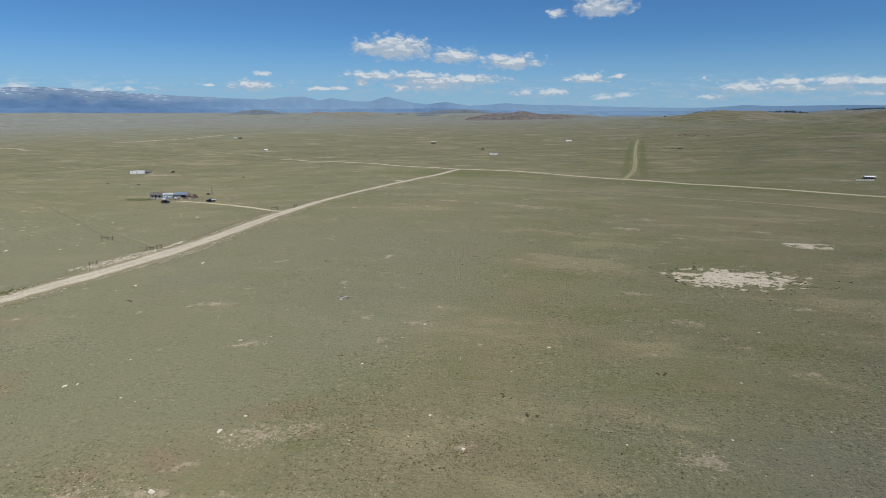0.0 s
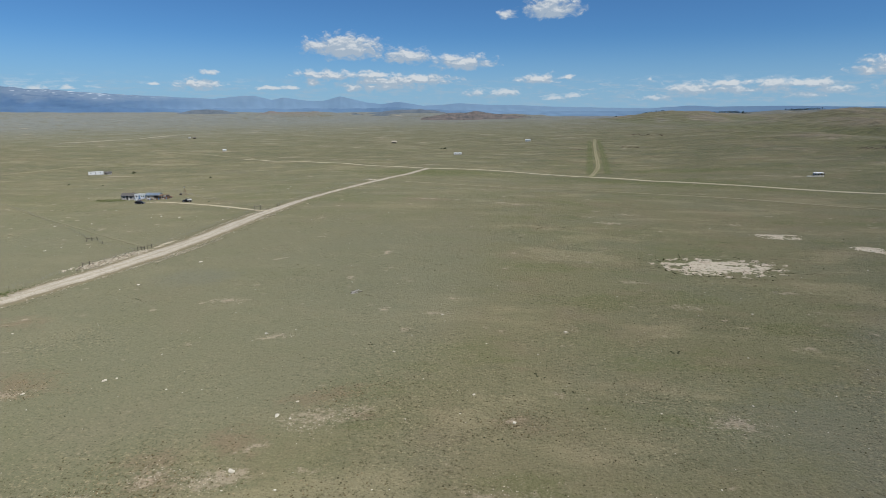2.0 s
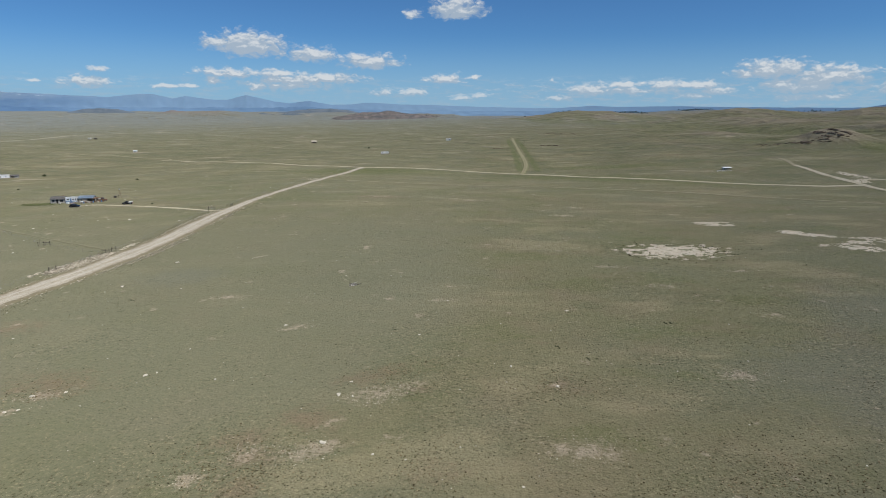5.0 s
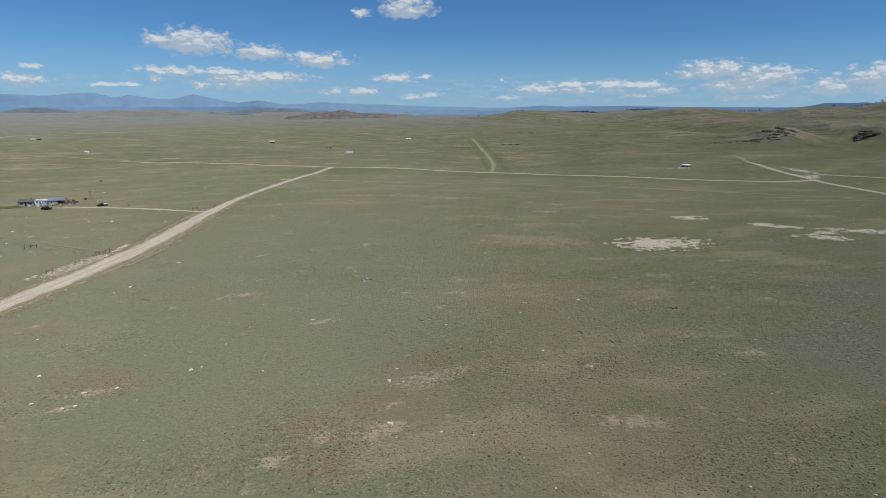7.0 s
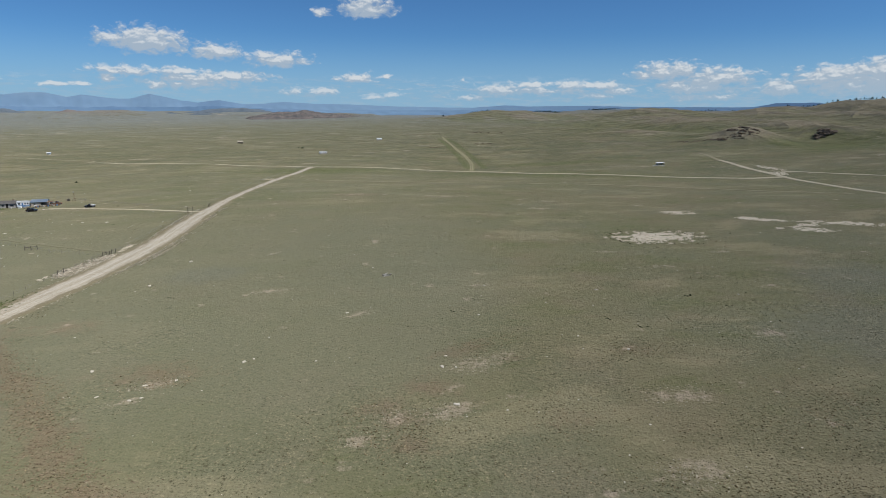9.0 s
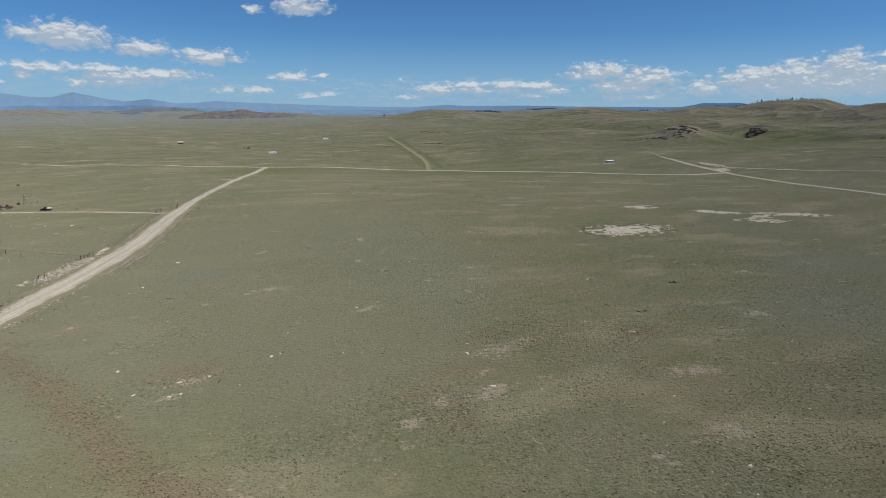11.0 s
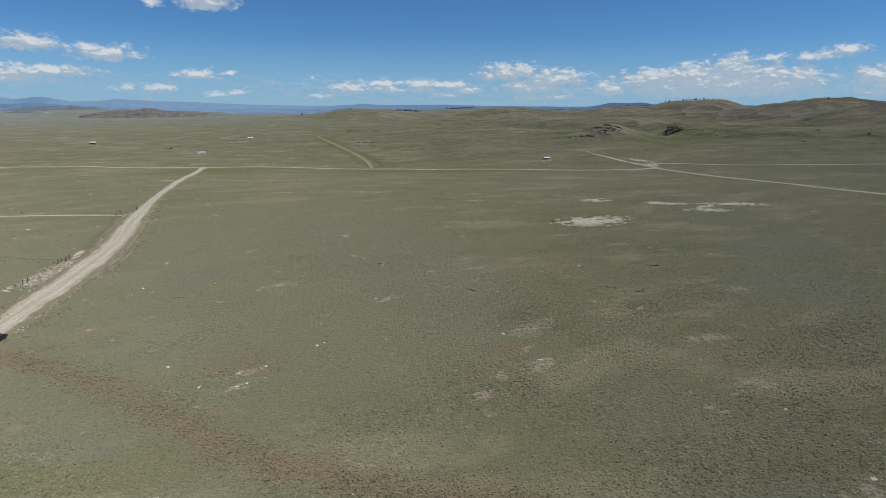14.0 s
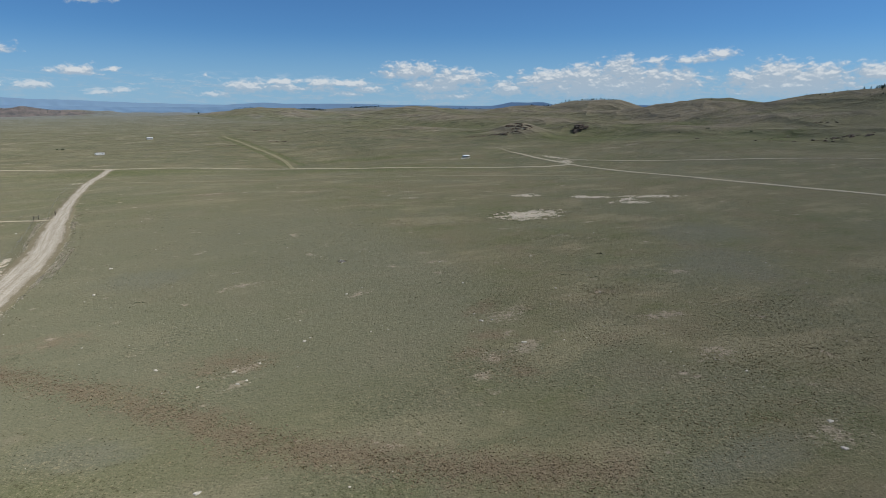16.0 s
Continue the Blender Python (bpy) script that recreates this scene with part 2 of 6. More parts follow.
def ground_material():
    m, t, bsdf, pos = material("prairie")
    soil = attribute(t, "soil")
    wide, mid = noise_node(t, pos, 0.009, 4.0, 0.5), noise_node(t, pos, 0.06, 5.0, 0.6)
    small, fine, grain = noise_node(t, pos, 0.35, 5.0, 0.65), noise_node(t, pos, 1.2, 4.0, 0.7), noise_node(t, pos, 2.9, 3.0, 0.7)
    col = mixed(t, smooth(t, wide, 0.38, 0.62), GRASS_DRY, GRASS_GREEN)
    col = mixed(t, smooth(t, mid, 0.45, 0.66, 0.0, 0.6), col, GRASS_BROWN)
    col = mixed(t, smooth(t, noise_node(t, pos, 0.021, 5.0, 0.6), 0.46, 0.62, 0.0, 0.65), col, GRASS_SAGE)
    # drier and greener streaks that follow the folds of the plain
    streak = noise_node(t, scaled(t, pos, (0.028, 0.06, 0.4)), 1.0, 5.0, 0.65)
    col = mixed(t, smooth(t, streak, 0.52, 0.64, 0.0, 0.38), col, STRAW)
    col = mixed(t, smooth(t, streak, 0.47, 0.36, 0.0, 0.45), col, LUSH)
    fold = noise_node(t, scaled(t, pos, (0.015, 0.035, 0.2)), 1.0, 6.0, 0.7)
    col = mixed(t, smooth(t, fold, 0.44, 0.36, 0.0, 0.42), col, TURF_SHADY)
    # out on the plain: haze grey painted in with distance, dry knolls and damp swales
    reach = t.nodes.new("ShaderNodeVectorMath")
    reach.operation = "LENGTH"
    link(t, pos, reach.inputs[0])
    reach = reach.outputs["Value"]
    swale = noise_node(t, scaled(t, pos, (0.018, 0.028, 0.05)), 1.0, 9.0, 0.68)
    open_plain = smooth(t, reach, 220.0, 700.0)
    col = mixed(t, value_node(t, "MULTIPLY", smooth(t, swale, 0.475, 0.435, 0.0, 0.66), open_plain), col, SWALE)
    col = mixed(t, value_node(t, "MULTIPLY", smooth(t, swale, 0.56, 0.6, 0.0, 0.55), open_plain), col, STRAW)
    # aerial haze put into the grass colour, stronger with distance and broken by noise
    haze_reach = value_node(t, "ADD", reach, value_node(t, "MULTIPLY", value_node(t, "SUBTRACT", swale, 0.5), 2600.0))
    col = mixed(t, smooth(t, haze_reach, 700.0, 3800.0, 0.0, 0.9), col, PLAIN_HAZE)
    # thin dry gullies winding over the plain
    gully = value_node(t, "ABSOLUTE", value_node(t, "SUBTRACT", noise_node(t, scaled(t, pos, (0.0034, 0.0085, 0.0)), 1.0, 5.0, 0.6), 0.5))
    gully = value_node(t, "MINIMUM", gully, value_node(t, "ABSOLUTE", value_node(t, "SUBTRACT", noise_node(t, scaled(t, pos, (0.0018, 0.0042, 0.0)), 1.0, 6.0, 0.6), 0.56)))
    col = mixed(t, value_node(t, "MULTIPLY", smooth(t, gully, 0.013, 0.003, 0.0, 0.55), open_plain), col, TURF_SHADY)
    clear = noise_node(t, scaled(t, pos, (0.012, 0.03, 0.0)), 1.0, 7.0, 0.7)
    col = mixed(t, value_node(t, "MULTIPLY", smooth(t, clear, 0.64, 0.69, 0.0, 0.6), open_plain), col, PALE_PINK)
    seam = noise_node(t, scaled(t, pos, (0.011, 0.02, 0.03)), 1.0, 9.0, 0.7)
    col = mixed(t, value_node(t, "MULTIPLY", smooth(t, seam, 0.425, 0.39, 0.0, 0.65), open_plain), col, TURF_SHADY)
    col = mixed(t, value_node(t, "MULTIPLY", smooth(t, seam, 0.61, 0.66, 0.0, 0.7), open_plain), col, PALE_PINK)
    wear = attribute(t, "wear")
    split = t.nodes.new("ShaderNodeSeparateXYZ")
    link(t, pos, split.inputs[0])
    hills = value_node(t, "MULTIPLY", smooth(t, split.outputs[2], 6.0, 24.0), smooth(t, reach, 330.0, 600.0))
    hills = value_node(t, "MULTIPLY", hills, smooth(t, reach, 2900.0, 2000.0))
    spur_a, spur_b = noise_node(t, scaled(t, pos, (0.01, 0.01, 0.0)), 1.0, 1.5, 0.5), noise_node(t, scaled(t, pos, (0.022, 0.022, 0.0)), 1.0, 1.5, 0.5)
    spur = value_node(t, "ADD", value_node(t, "MULTIPLY", value_node(t, "ABSOLUTE", value_node(t, "SUBTRACT", spur_a, 0.5)), -2.0), value_node(t, "MULTIPLY", value_node(t, "ABSOLUTE", value_node(t, "SUBTRACT", spur_b, 0.5)), -0.9))
    col = mixed(t, value_node(t, "MULTIPLY", smooth(t, spur, -0.26, -0.06, 0.0, 0.4), hills), col, STRAW)
    col = mixed(t, value_node(t, "MULTIPLY", smooth(t, spur, -0.34, -0.6, 0.0, 0.45), hills), col, LUSH)
    patchy = value_node(t, "MULTIPLY", value_node(t, "SUBTRACT", mid, 0.5), 1.2)
    col = mixed(t, smooth(t, value_node(t, "ADD", wear[1], patchy), 0.0, 0.6, 0.0, 0.62), col, HILL_BROWN)
    col = mixed(t, smooth(t, value_node(t, "ADD", wear[2], patchy), 0.2, 0.9, 0.0, 0.45), col, LUSH)
    sward = attribute(t, "sward")
    col = mixed(t, smooth(t, value_node(t, "ADD", sward[1], value_node(t, "MULTIPLY", patchy, 0.5)), 0.1, 0.9, 0.0, 0.7), col, WEST_SWARD)
    for scale, low, high, colour, much in ((0.15, 0.05, 0.17, PALE_PINK, 0.5), (0.24, 0.06, 0.16, TUFT_DARK, 0.6), (0.09, 0.05, 0.15, STRAW, 0.3)):
        cell = t.nodes.new("ShaderNodeTexVoronoi")
        cell.inputs["Scale"].default_value = scale
        link(t, pos, cell.inputs["Vector"])
        chance = smooth(t, value_node(t, "ADD", cell.outputs["Color"], value_node(t, "MULTIPLY", value_node(t, "SUBTRACT", wide, 0.5), 1.2)), 0.55, 0.95, 0.0, high)
        speck = smooth(t, value_node(t, "SUBTRACT", value_node(t, "ADD", cell.outputs["Distance"], value_node(t, "MULTIPLY", value_node(t, "SUBTRACT", fine, 0.5), 0.3)), chance), low, -0.02, 0.0, much)
        col = mixed(t, value_node(t, "MULTIPLY", speck, smooth(t, reach, 110.0, 200.0)), col, colour)
    # red earth
    rough_mid = value_node(t, "MULTIPLY", value_node(t, "SUBTRACT", mid, 0.5), 1.5)
    rough_small = value_node(t, "MULTIPLY", value_node(t, "SUBTRACT", small, 0.5), 1.6)
    rough_fine = value_node(t, "MULTIPLY", value_node(t, "SUBTRACT", fine, 0.5), 1.0)
    edge = value_node(t, "ADD", rough_mid, rough_small)
    red = smooth(t, value_node(t, "ADD", value_node(t, "ADD", soil[1], edge), rough_fine), 0.25, 1.15, 0.0, 0.66)
    red = value_node(t, "MULTIPLY", red, smooth(t, soil[1], 0.02, 0.3))
    col = mixed(t, red, col, RED_EARTH)
    lush = smooth(t, value_node(t, "ADD", soil[2], value_node(t, "MULTIPLY", edge, 0.6)), 0.3, 0.9, 0.0, 0.8)
    col = mixed(t, lush, col, LUSH)
    col = mixed(t, smooth(t, value_node(t, "ADD", sward[0], value_node(t, "MULTIPLY", edge, 0.5)), 0.2, 0.8, 0.0, 0.6), col, GREY_SWARD)
    # the grain of the sward: dark tufts and straw
    tone = value_node(t, "ADD", value_node(t, "MULTIPLY", fine, 0.4), value_node(t, "MULTIPLY", grain, 0.6))
    coarse = smooth(t, value_node(t, "ADD", noise_node(t, pos, 0.04, 4.0, 0.6), value_node(t, "MULTIPLY", sward[1], -0.06)), 0.4, 0.6, 0.45, 1.05)
    coarse = value_node(t, "MULTIPLY", coarse, smooth(t, hills, 0.0, 1.0, 1.0, 0.6))
    col = mixed(t, value_node(t, "MULTIPLY", smooth(t, tone, 0.475, 0.37, 0.0, 0.8), coarse), col, TUFT_DARK)
    col = mixed(t, value_node(t, "MULTIPLY", smooth(t, tone, 0.53, 0.63, 0.0, 0.78), coarse), col, STRAW)
    # small bare spots everywhere and the large bare patches
    spots = smooth(t, value_node(t, "ADD", noise_node(t, pos, 0.13, 6.0, 0.7), value_node(t, "MULTIPLY", rough_fine, 0.12)), 0.62, 0.72, 0.0, 0.55)
    col = mixed(t, spots, col, PALE_PINK)
    worn = smooth(t, value_node(t, "ADD", wear[0], value_node(t, "ADD", value_node(t, "MULTIPLY", rough_small, 1.2), value_node(t, "MULTIPLY", rough_fine, 1.5))), 0.55, 1.05, 0.0, 0.5)
    worn = value_node(t, "MULTIPLY", worn, smooth(t, wear[0], 0.05, 0.4))
    col = mixed(t, worn, col, PALE_PINK)
    ragged = value_node(t, "ADD", value_node(t, "MULTIPLY", rough_small, 1.9), value_node(t, "MULTIPLY", rough_fine, 1.0))
    bare = smooth(t, value_node(t, "ADD", soil[0], value_node(t, "MULTIPLY", ragged, smooth(t, soil[0], 0.05, 0.35))), 0.49, 0.56)
    pale = mixed(t, smooth(t, small, 0.45, 0.65, 0.0, 0.6), PALE_EARTH, PALE_PINK)
    pale = mixed(t, smooth(t, fine, 0.46, 0.36, 0.0, 0.8), pale, GRASS_BROWN)
    col = mixed(t, bare, col, pale)
    # single tufts, thick in some places and thin in others
    dots = t.nodes.new("ShaderNodeTexVoronoi")
    dots.inputs["Scale"].default_value = 2.3
    link(t, pos, dots.inputs["Vector"])
    size = value_node(t, "MULTIPLY", dots.outputs["Color"], smooth(t, noise_node(t, pos, 0.05, 4.0, 0.6), 0.4, 0.64, 0.02, 0.42))
    tuft = smooth(t, value_node(t, "SUBTRACT", dots.outputs["Distance"], size), 0.05, -0.05, 0.0, 0.42)
    col = mixed(t, tuft, col, TUFT_DARK)
    height = value_node(t, "ADD", value_node(t, "MULTIPLY", fine, 0.22), value_node(t, "MULTIPLY", grain, 0.16))
    for scale, tall in ((1.25, 0.06), (2.6, 0.035)):
        dome = t.nodes.new("ShaderNodeTexVoronoi")
        dome.feature = "SMOOTH_F1"
        dome.inputs["Scale"].default_value, dome.inputs["Smoothness"].default_value = scale, 0.3
        link(t, pos, dome.inputs["Vector"])
        lump = value_node(t, "MULTIPLY", smooth(t, dome.outputs["Distance"], 0.5, 0.1), value_node(t, "MULTIPLY", coarse, tall))
        height = value_node(t, "ADD", height, value_node(t, "MULTIPLY", lump, smooth(t, reach, 260.0, 120.0)))
    height = value_node(t, "ADD", height, value_node(t, "MULTIPLY", value_node(t, "MULTIPLY", spur, 16.0), hills))
    # hummocks of the open plain and the hills
    humps = noise_node(t, scaled(t, pos, (0.028, 0.028, 0.0)), 1.0, 8.0, 0.62)
    height = value_node(t, "ADD", height, value_node(t, "MULTIPLY", value_node(t, "MULTIPLY", humps, 8.5), smooth(t, reach, 250.0, 800.0, 0.06, 1.0)))
    finish(t, bsdf, col, 0.95, 0.0, height, 1.0, 1.0, 0.1)
    return m


GRASS_DRY, GRASS_GREEN, GRASS_BROWN, GRASS_SAGE = (0.196, 0.182, 0.105), (0.173, 0.173, 0.094), (0.202, 0.173, 0.102), (0.174, 0.175, 0.109)
GREY_SWARD, WEST_SWARD = (0.175, 0.18, 0.13), (0.189, 0.188, 0.122)
SWALE, PLAIN_HAZE = (0.13, 0.136, 0.076), (0.212, 0.24, 0.25)
RED_EARTH, LUSH, TUFT_DARK, STRAW = (0.222, 0.166, 0.111), (0.135, 0.148, 0.062), (0.062, 0.056, 0.028), (0.33, 0.29, 0.178)
TURF_SHADY, HILL_BROWN = (0.13, 0.132, 0.076), (0.262, 0.22, 0.158)
PALE_EARTH, PALE_PINK = (0.6, 0.54, 0.42), (0.46, 0.38, 0.29)


def road_material(name, dirt, pale, edge_col, core=0.85, verge=None):
    m, t, bsdf, pos = material(name)
    lane = attribute(t, "lane")
    n1, n2, n3 = noise_node(t, pos, 0.25, 4.0), noise_node(t, pos, 1.6, 4.0, 0.7), noise_node(t, pos, 6.0, 2.0)
    place = t.nodes.new("ShaderNodeCombineXYZ")
    link(t, value_node(t, "MULTIPLY", lane[0], 7.0), place.inputs[0]), link(t, value_node(t, "MULTIPLY", lane[1], 0.05), place.inputs[1])
    rut = noise_node(t, place.outputs[0], 1.0, 4.0, 0.65)
    across = value_node(t, "DIVIDE", value_node(t, "ABSOLUTE", lane[0]), core)
    wheel = value_node(t, "ABSOLUTE", value_node(t, "SUBTRACT", across, 0.4))
    wheel = value_node(t, "ADD", wheel, value_node(t, "MULTIPLY", value_node(t, "SUBTRACT", n1, 0.5), 0.4))
    col = mixed(t, smooth(t, wheel, 0.3, 0.02, 0.0, 0.5), dirt, pale)
    col = mixed(t, smooth(t, rut, 0.48, 0.62, 0.0, 0.7), col, pale)
    col = mixed(t, smooth(t, rut, 0.45, 0.33, 0.0, 0.5), col, edge_col)
    col = mixed(t, smooth(t, n2, 0.52, 0.64, 0.0, 0.45), col, pale)
    col = mixed(t, smooth(t, n2, 0.46, 0.36, 0.0, 0.4), col, edge_col)
    side = value_node(t, "ADD", across, value_node(t, "ADD", value_node(t, "MULTIPLY", value_node(t, "SUBTRACT", n2, 0.5), 1.2), value_node(t, "MULTIPLY", value_node(t, "SUBTRACT", n1, 0.5), 0.7)))
    col = mixed(t, smooth(t, side, 0.84, 1.04), col, verge or edge_col)
    if verge:
        col = mixed(t, smooth(t, n2, 0.54, 0.66, 0.0, 0.6), col, mixed(t, smooth(t, side, 1.0, 1.3), pale, STRAW))
        col = mixed(t, smooth(t, n3, 0.45, 0.36, 0.0, 0.5), col, TUFT_DARK)
        col = mixed(t, smooth(t, side, 1.25, 1.6), col, GRASS_DRY)
    finish(t, bsdf, col, 0.92, 0.0, value_node(t, "ADD", n2, n3), 0.8, 0.12, 0.15)
    return m


GRAVEL = road_material("gravel_road", (0.4, 0.355, 0.275), (0.55, 0.505, 0.415), (0.26, 0.225, 0.155), 0.6, (0.225, 0.195, 0.125))
DIRT = road_material("dirt_track", (0.43, 0.378, 0.27), (0.56, 0.5, 0.375), (0.185, 0.172, 0.098))
VERGED = road_material("grassy_track", (0.22, 0.205, 0.11), (0.38, 0.33, 0.21), (0.14, 0.16, 0.065))
FAINT = road_material("faint_track", (0.265, 0.235, 0.15), (0.35, 0.31, 0.205), (0.185, 0.175, 0.1))
GRASSY = road_material("trodden_grass", (0.2, 0.192, 0.118), (0.245, 0.225, 0.145), (0.185, 0.18, 0.106))
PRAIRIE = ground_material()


# ---- the lie of the land ----
BASE = (1.862, 17.666, 6.833)
SWELLS = [(-60, 60, 90, -0.44), (30, 60, 90, 0.22), (30, 170, 90, -3.86), (-150, 130, 90, -3.6), (-150, 220, 90, 1.42), (-60, 200, 110, 1.64), (90, 180, 110, 1.82), (-230, 265, 110, -1.93), (-140, 370, 140, 1.14), (0, 440, 140, -7.09), (140, 400, 140, 1.75), (240, 500, 130, -3.23), (170, 310, 110, -6.9), (310, 500, 90, -5.19), (390, 520, 120, 13.23), (480, 540, 150, -19.06), (-130, 520, 200, -0.88), (-412, 440, 200, -4.17), (-130, 690, 260, -1.82), (-20, 950, 300, -8.81), (-500, 800, 350, -5.48), (470, 1040, 400, 13.7), (150, 1700, 600, -7.73), (600, 2600, 800, 13.79), (-300, 3300, 900, -15.22), (900, 600, 600, 19.8), (-1000, 1500, 900, -7.99)]
# knolls: x, y, half lengths, turn in degrees, height of the top, flatness of the top
KNOLLS = [
    (264, 556, 46, 36, -30, 35.0, 2.2),
    (332, 536, 34, 30, 0, 29.0, 2.0),
    (478, 1044, 160, 110, 30, 35.5, 2.0),
    (585, 1600, 170, 190, -20, 52.0, 2.4),
    (262, 2150, 180, 260, 0, 49.0, 2.2),
    (797, 1093, 105, 110, -38, 69.0, 4.0),
    (690, 1150, 120, 100, -38, 56.0, 2.4),
    (722, 690, 105, 130, -45, 68.0, 2.2),
    (720, 400, 260, 200, -30, 77.5, 2.2),
    (1250, 2700, 300, 300, -25, 50.0, 2.4),
    (-1560, 3230, 330, 200, 25, 47.0, 2.2),
    (-430, 3380, 240, 160, 5, 39.0, 2.2),
    (-900, 3500, 300, 150, 0, 42.0, 2.2),
    (460, 2590, 240, 120, 0, 41.0, 2.6),
    (900, 2870, 240, 160, 0, 56.0, 2.2),
]
ROLL = [(random.Random(7 + i).uniform(0, 6.28), random.Random(70 + i).uniform(0, 6.28), L, a) for i, (L, a) in enumerate(
    [(45, 0.1), (62, 0.14), (80, 0.18), (110, 0.25), (150, 0.3), (210, 0.45), (290, 0.5), (420, 0.7), (600, 1.0)])]
FOLDS = [(random.Random(27 + i).uniform(0, 6.28), random.Random(90 + i).uniform(0, 6.28), L, a) for i, (L, a) in enumerate(
    [(48, 1.1), (70, 1.9), (105, 3.1), (160, 4.2), (240, 5.0)])]


def swell(x, y):
    z = BASE[0] + BASE[1] * x / 1000 + BASE[2] * y / 1000
    for a, b, r, h in SWELLS:
        z = z + h * np.exp(-((x - a) ** 2 + (y - b) ** 2) / r ** 2)
    return z


def folds(x, y):
    """Gullies and spurs of the hills, about 0 on the mean."""
    bend = 30 * np.sin(x / 90 + 1.0) + 25 * np.sin(y / 70) + 18 * np.sin((x + y) / 41)
    z = np.zeros_like(x)
    for d, p, L, a in FOLDS:
        w = np.sin((x * math.cos(d) + y * math.sin(d) + bend) * 3.142 / L + p)
        z = z + a * (0.9 - 1.6 * np.sqrt(w * w + 0.09))
    return z


def value_noise(x, y, size, seed):
    """Smooth chance between 0 and 1, in cells of that size."""
    table = np.random.RandomState(seed).rand(64, 64)
    u, v = np.asarray(x) / size, np.asarray(y) / size
    i, j = np.floor(u).astype(int), np.floor(v).astype(int)
    a, b = u - i, v - j
    a, b = a * a * (3 - 2 * a), b * b * (3 - 2 * b)
    at = lambda p, q: table[p % 64, q % 64]
    return (at(i, j) * (1 - a) + at(i + 1, j) * a) * (1 - b) + (at(i, j + 1) * (1 - a) + at(i + 1, j + 1) * a) * b


def step(v, lo, hi):
    s = np.clip((v - lo) / (hi - lo), 0, 1)
    return s * s * (3 - 2 * s)


def land(x, y):
    """The height of the ground, in metres."""
    x, y = np.asarray(x, float), np.asarray(y, float)
    def base(x, y):
        s = step(np.hypot(x + 55, y + 20), 2900, 4600)
        az = np.degrees(np.arctan2(x + 55, y + 20))
        return swell(x, y) * (1 - s) + (RIM - 26 * step(az, -16, -6)) * s

    z = base(x, y)
    lift = np.zeros_like(z)
    for a, b, rx, ry, turn, top, flat in KNOLLS:
        c, s = math.cos(radians(turn)), math.sin(radians(turn))
        u, v = ((x - a) * c + (y - b) * s) / rx, (-(x - a) * s + (y - b) * c) / ry
        rise = top - float(base(np.float64(a), np.float64(b)))
        lift = np.maximum(lift, rise * np.exp(-(u * u + v * v) ** (flat / 2)))
    z = z + lift
    far = np.hypot(x + 55, y + 20)
    rough = step(far, 120, 700) * (1 - 0.7 * step(far, 2900, 4600))
    hilly = step(z, 8, 30) * step(far, 330, 600) * (1 - 0.55 * step(far, 900, 1400))
    for d, p, L, a in ROLL:
        z = z + a * rough * np.sin((x * math.cos(d) + y * math.sin(d)) * 6.283 / L + p)
    return z + hilly * folds(x, y)


RIM = 44.0


def lines(lo, hi, first, last, pitch, growth):
    mid = list(np.arange(first, last + 0.01, pitch))
    out, x, s = [], last, pitch
    while x < hi:
        s *= growth
        x += s
        out.append(x)
    back, x, s = [], first, pitch
    while x > lo:
        s *= growth
        x -= s
        back.append(x)
    return np.array(back[::-1] + mid + out)


GX, GY = lines(-4900, 4900, -176, 124, 1.5, 1.035), lines(-4900, 4900, 0, 225, 1.5, 1.035)
GZ = land(*np.meshgrid(GX, GY))


def ground_z(x, y):
    """The height of the ground sheet itself, between its grid lines."""
    x, y = np.asarray(x, float), np.asarray(y, float)
    i, j = np.clip(np.searchsorted(GX, x) - 1, 0, len(GX) - 2), np.clip(np.searchsorted(GY, y) - 1, 0, len(GY) - 2)
    u, v = (x - GX[i]) / (GX[i + 1] - GX[i]), (y - GY[j]) / (GY[j + 1] - GY[j])
    return (GZ[j, i] * (1 - u) + GZ[j, i + 1] * u) * (1 - v) + (GZ[j + 1, i] * (1 - u) + GZ[j + 1, i + 1] * u) * v


def gz(x, y):
    return float(ground_z(x, y))


def hollow(x, y):
    """1 in the green hollows of the hills, -1 on their dry spurs."""
    return np.clip(-folds(x, y) / 5.0, -1, 1) * (1 - step(np.hypot(x, y), 2200, 2900)) * step(land(x, y), 6, 18) * step(np.hypot(x + 55, y + 20), 330, 600)


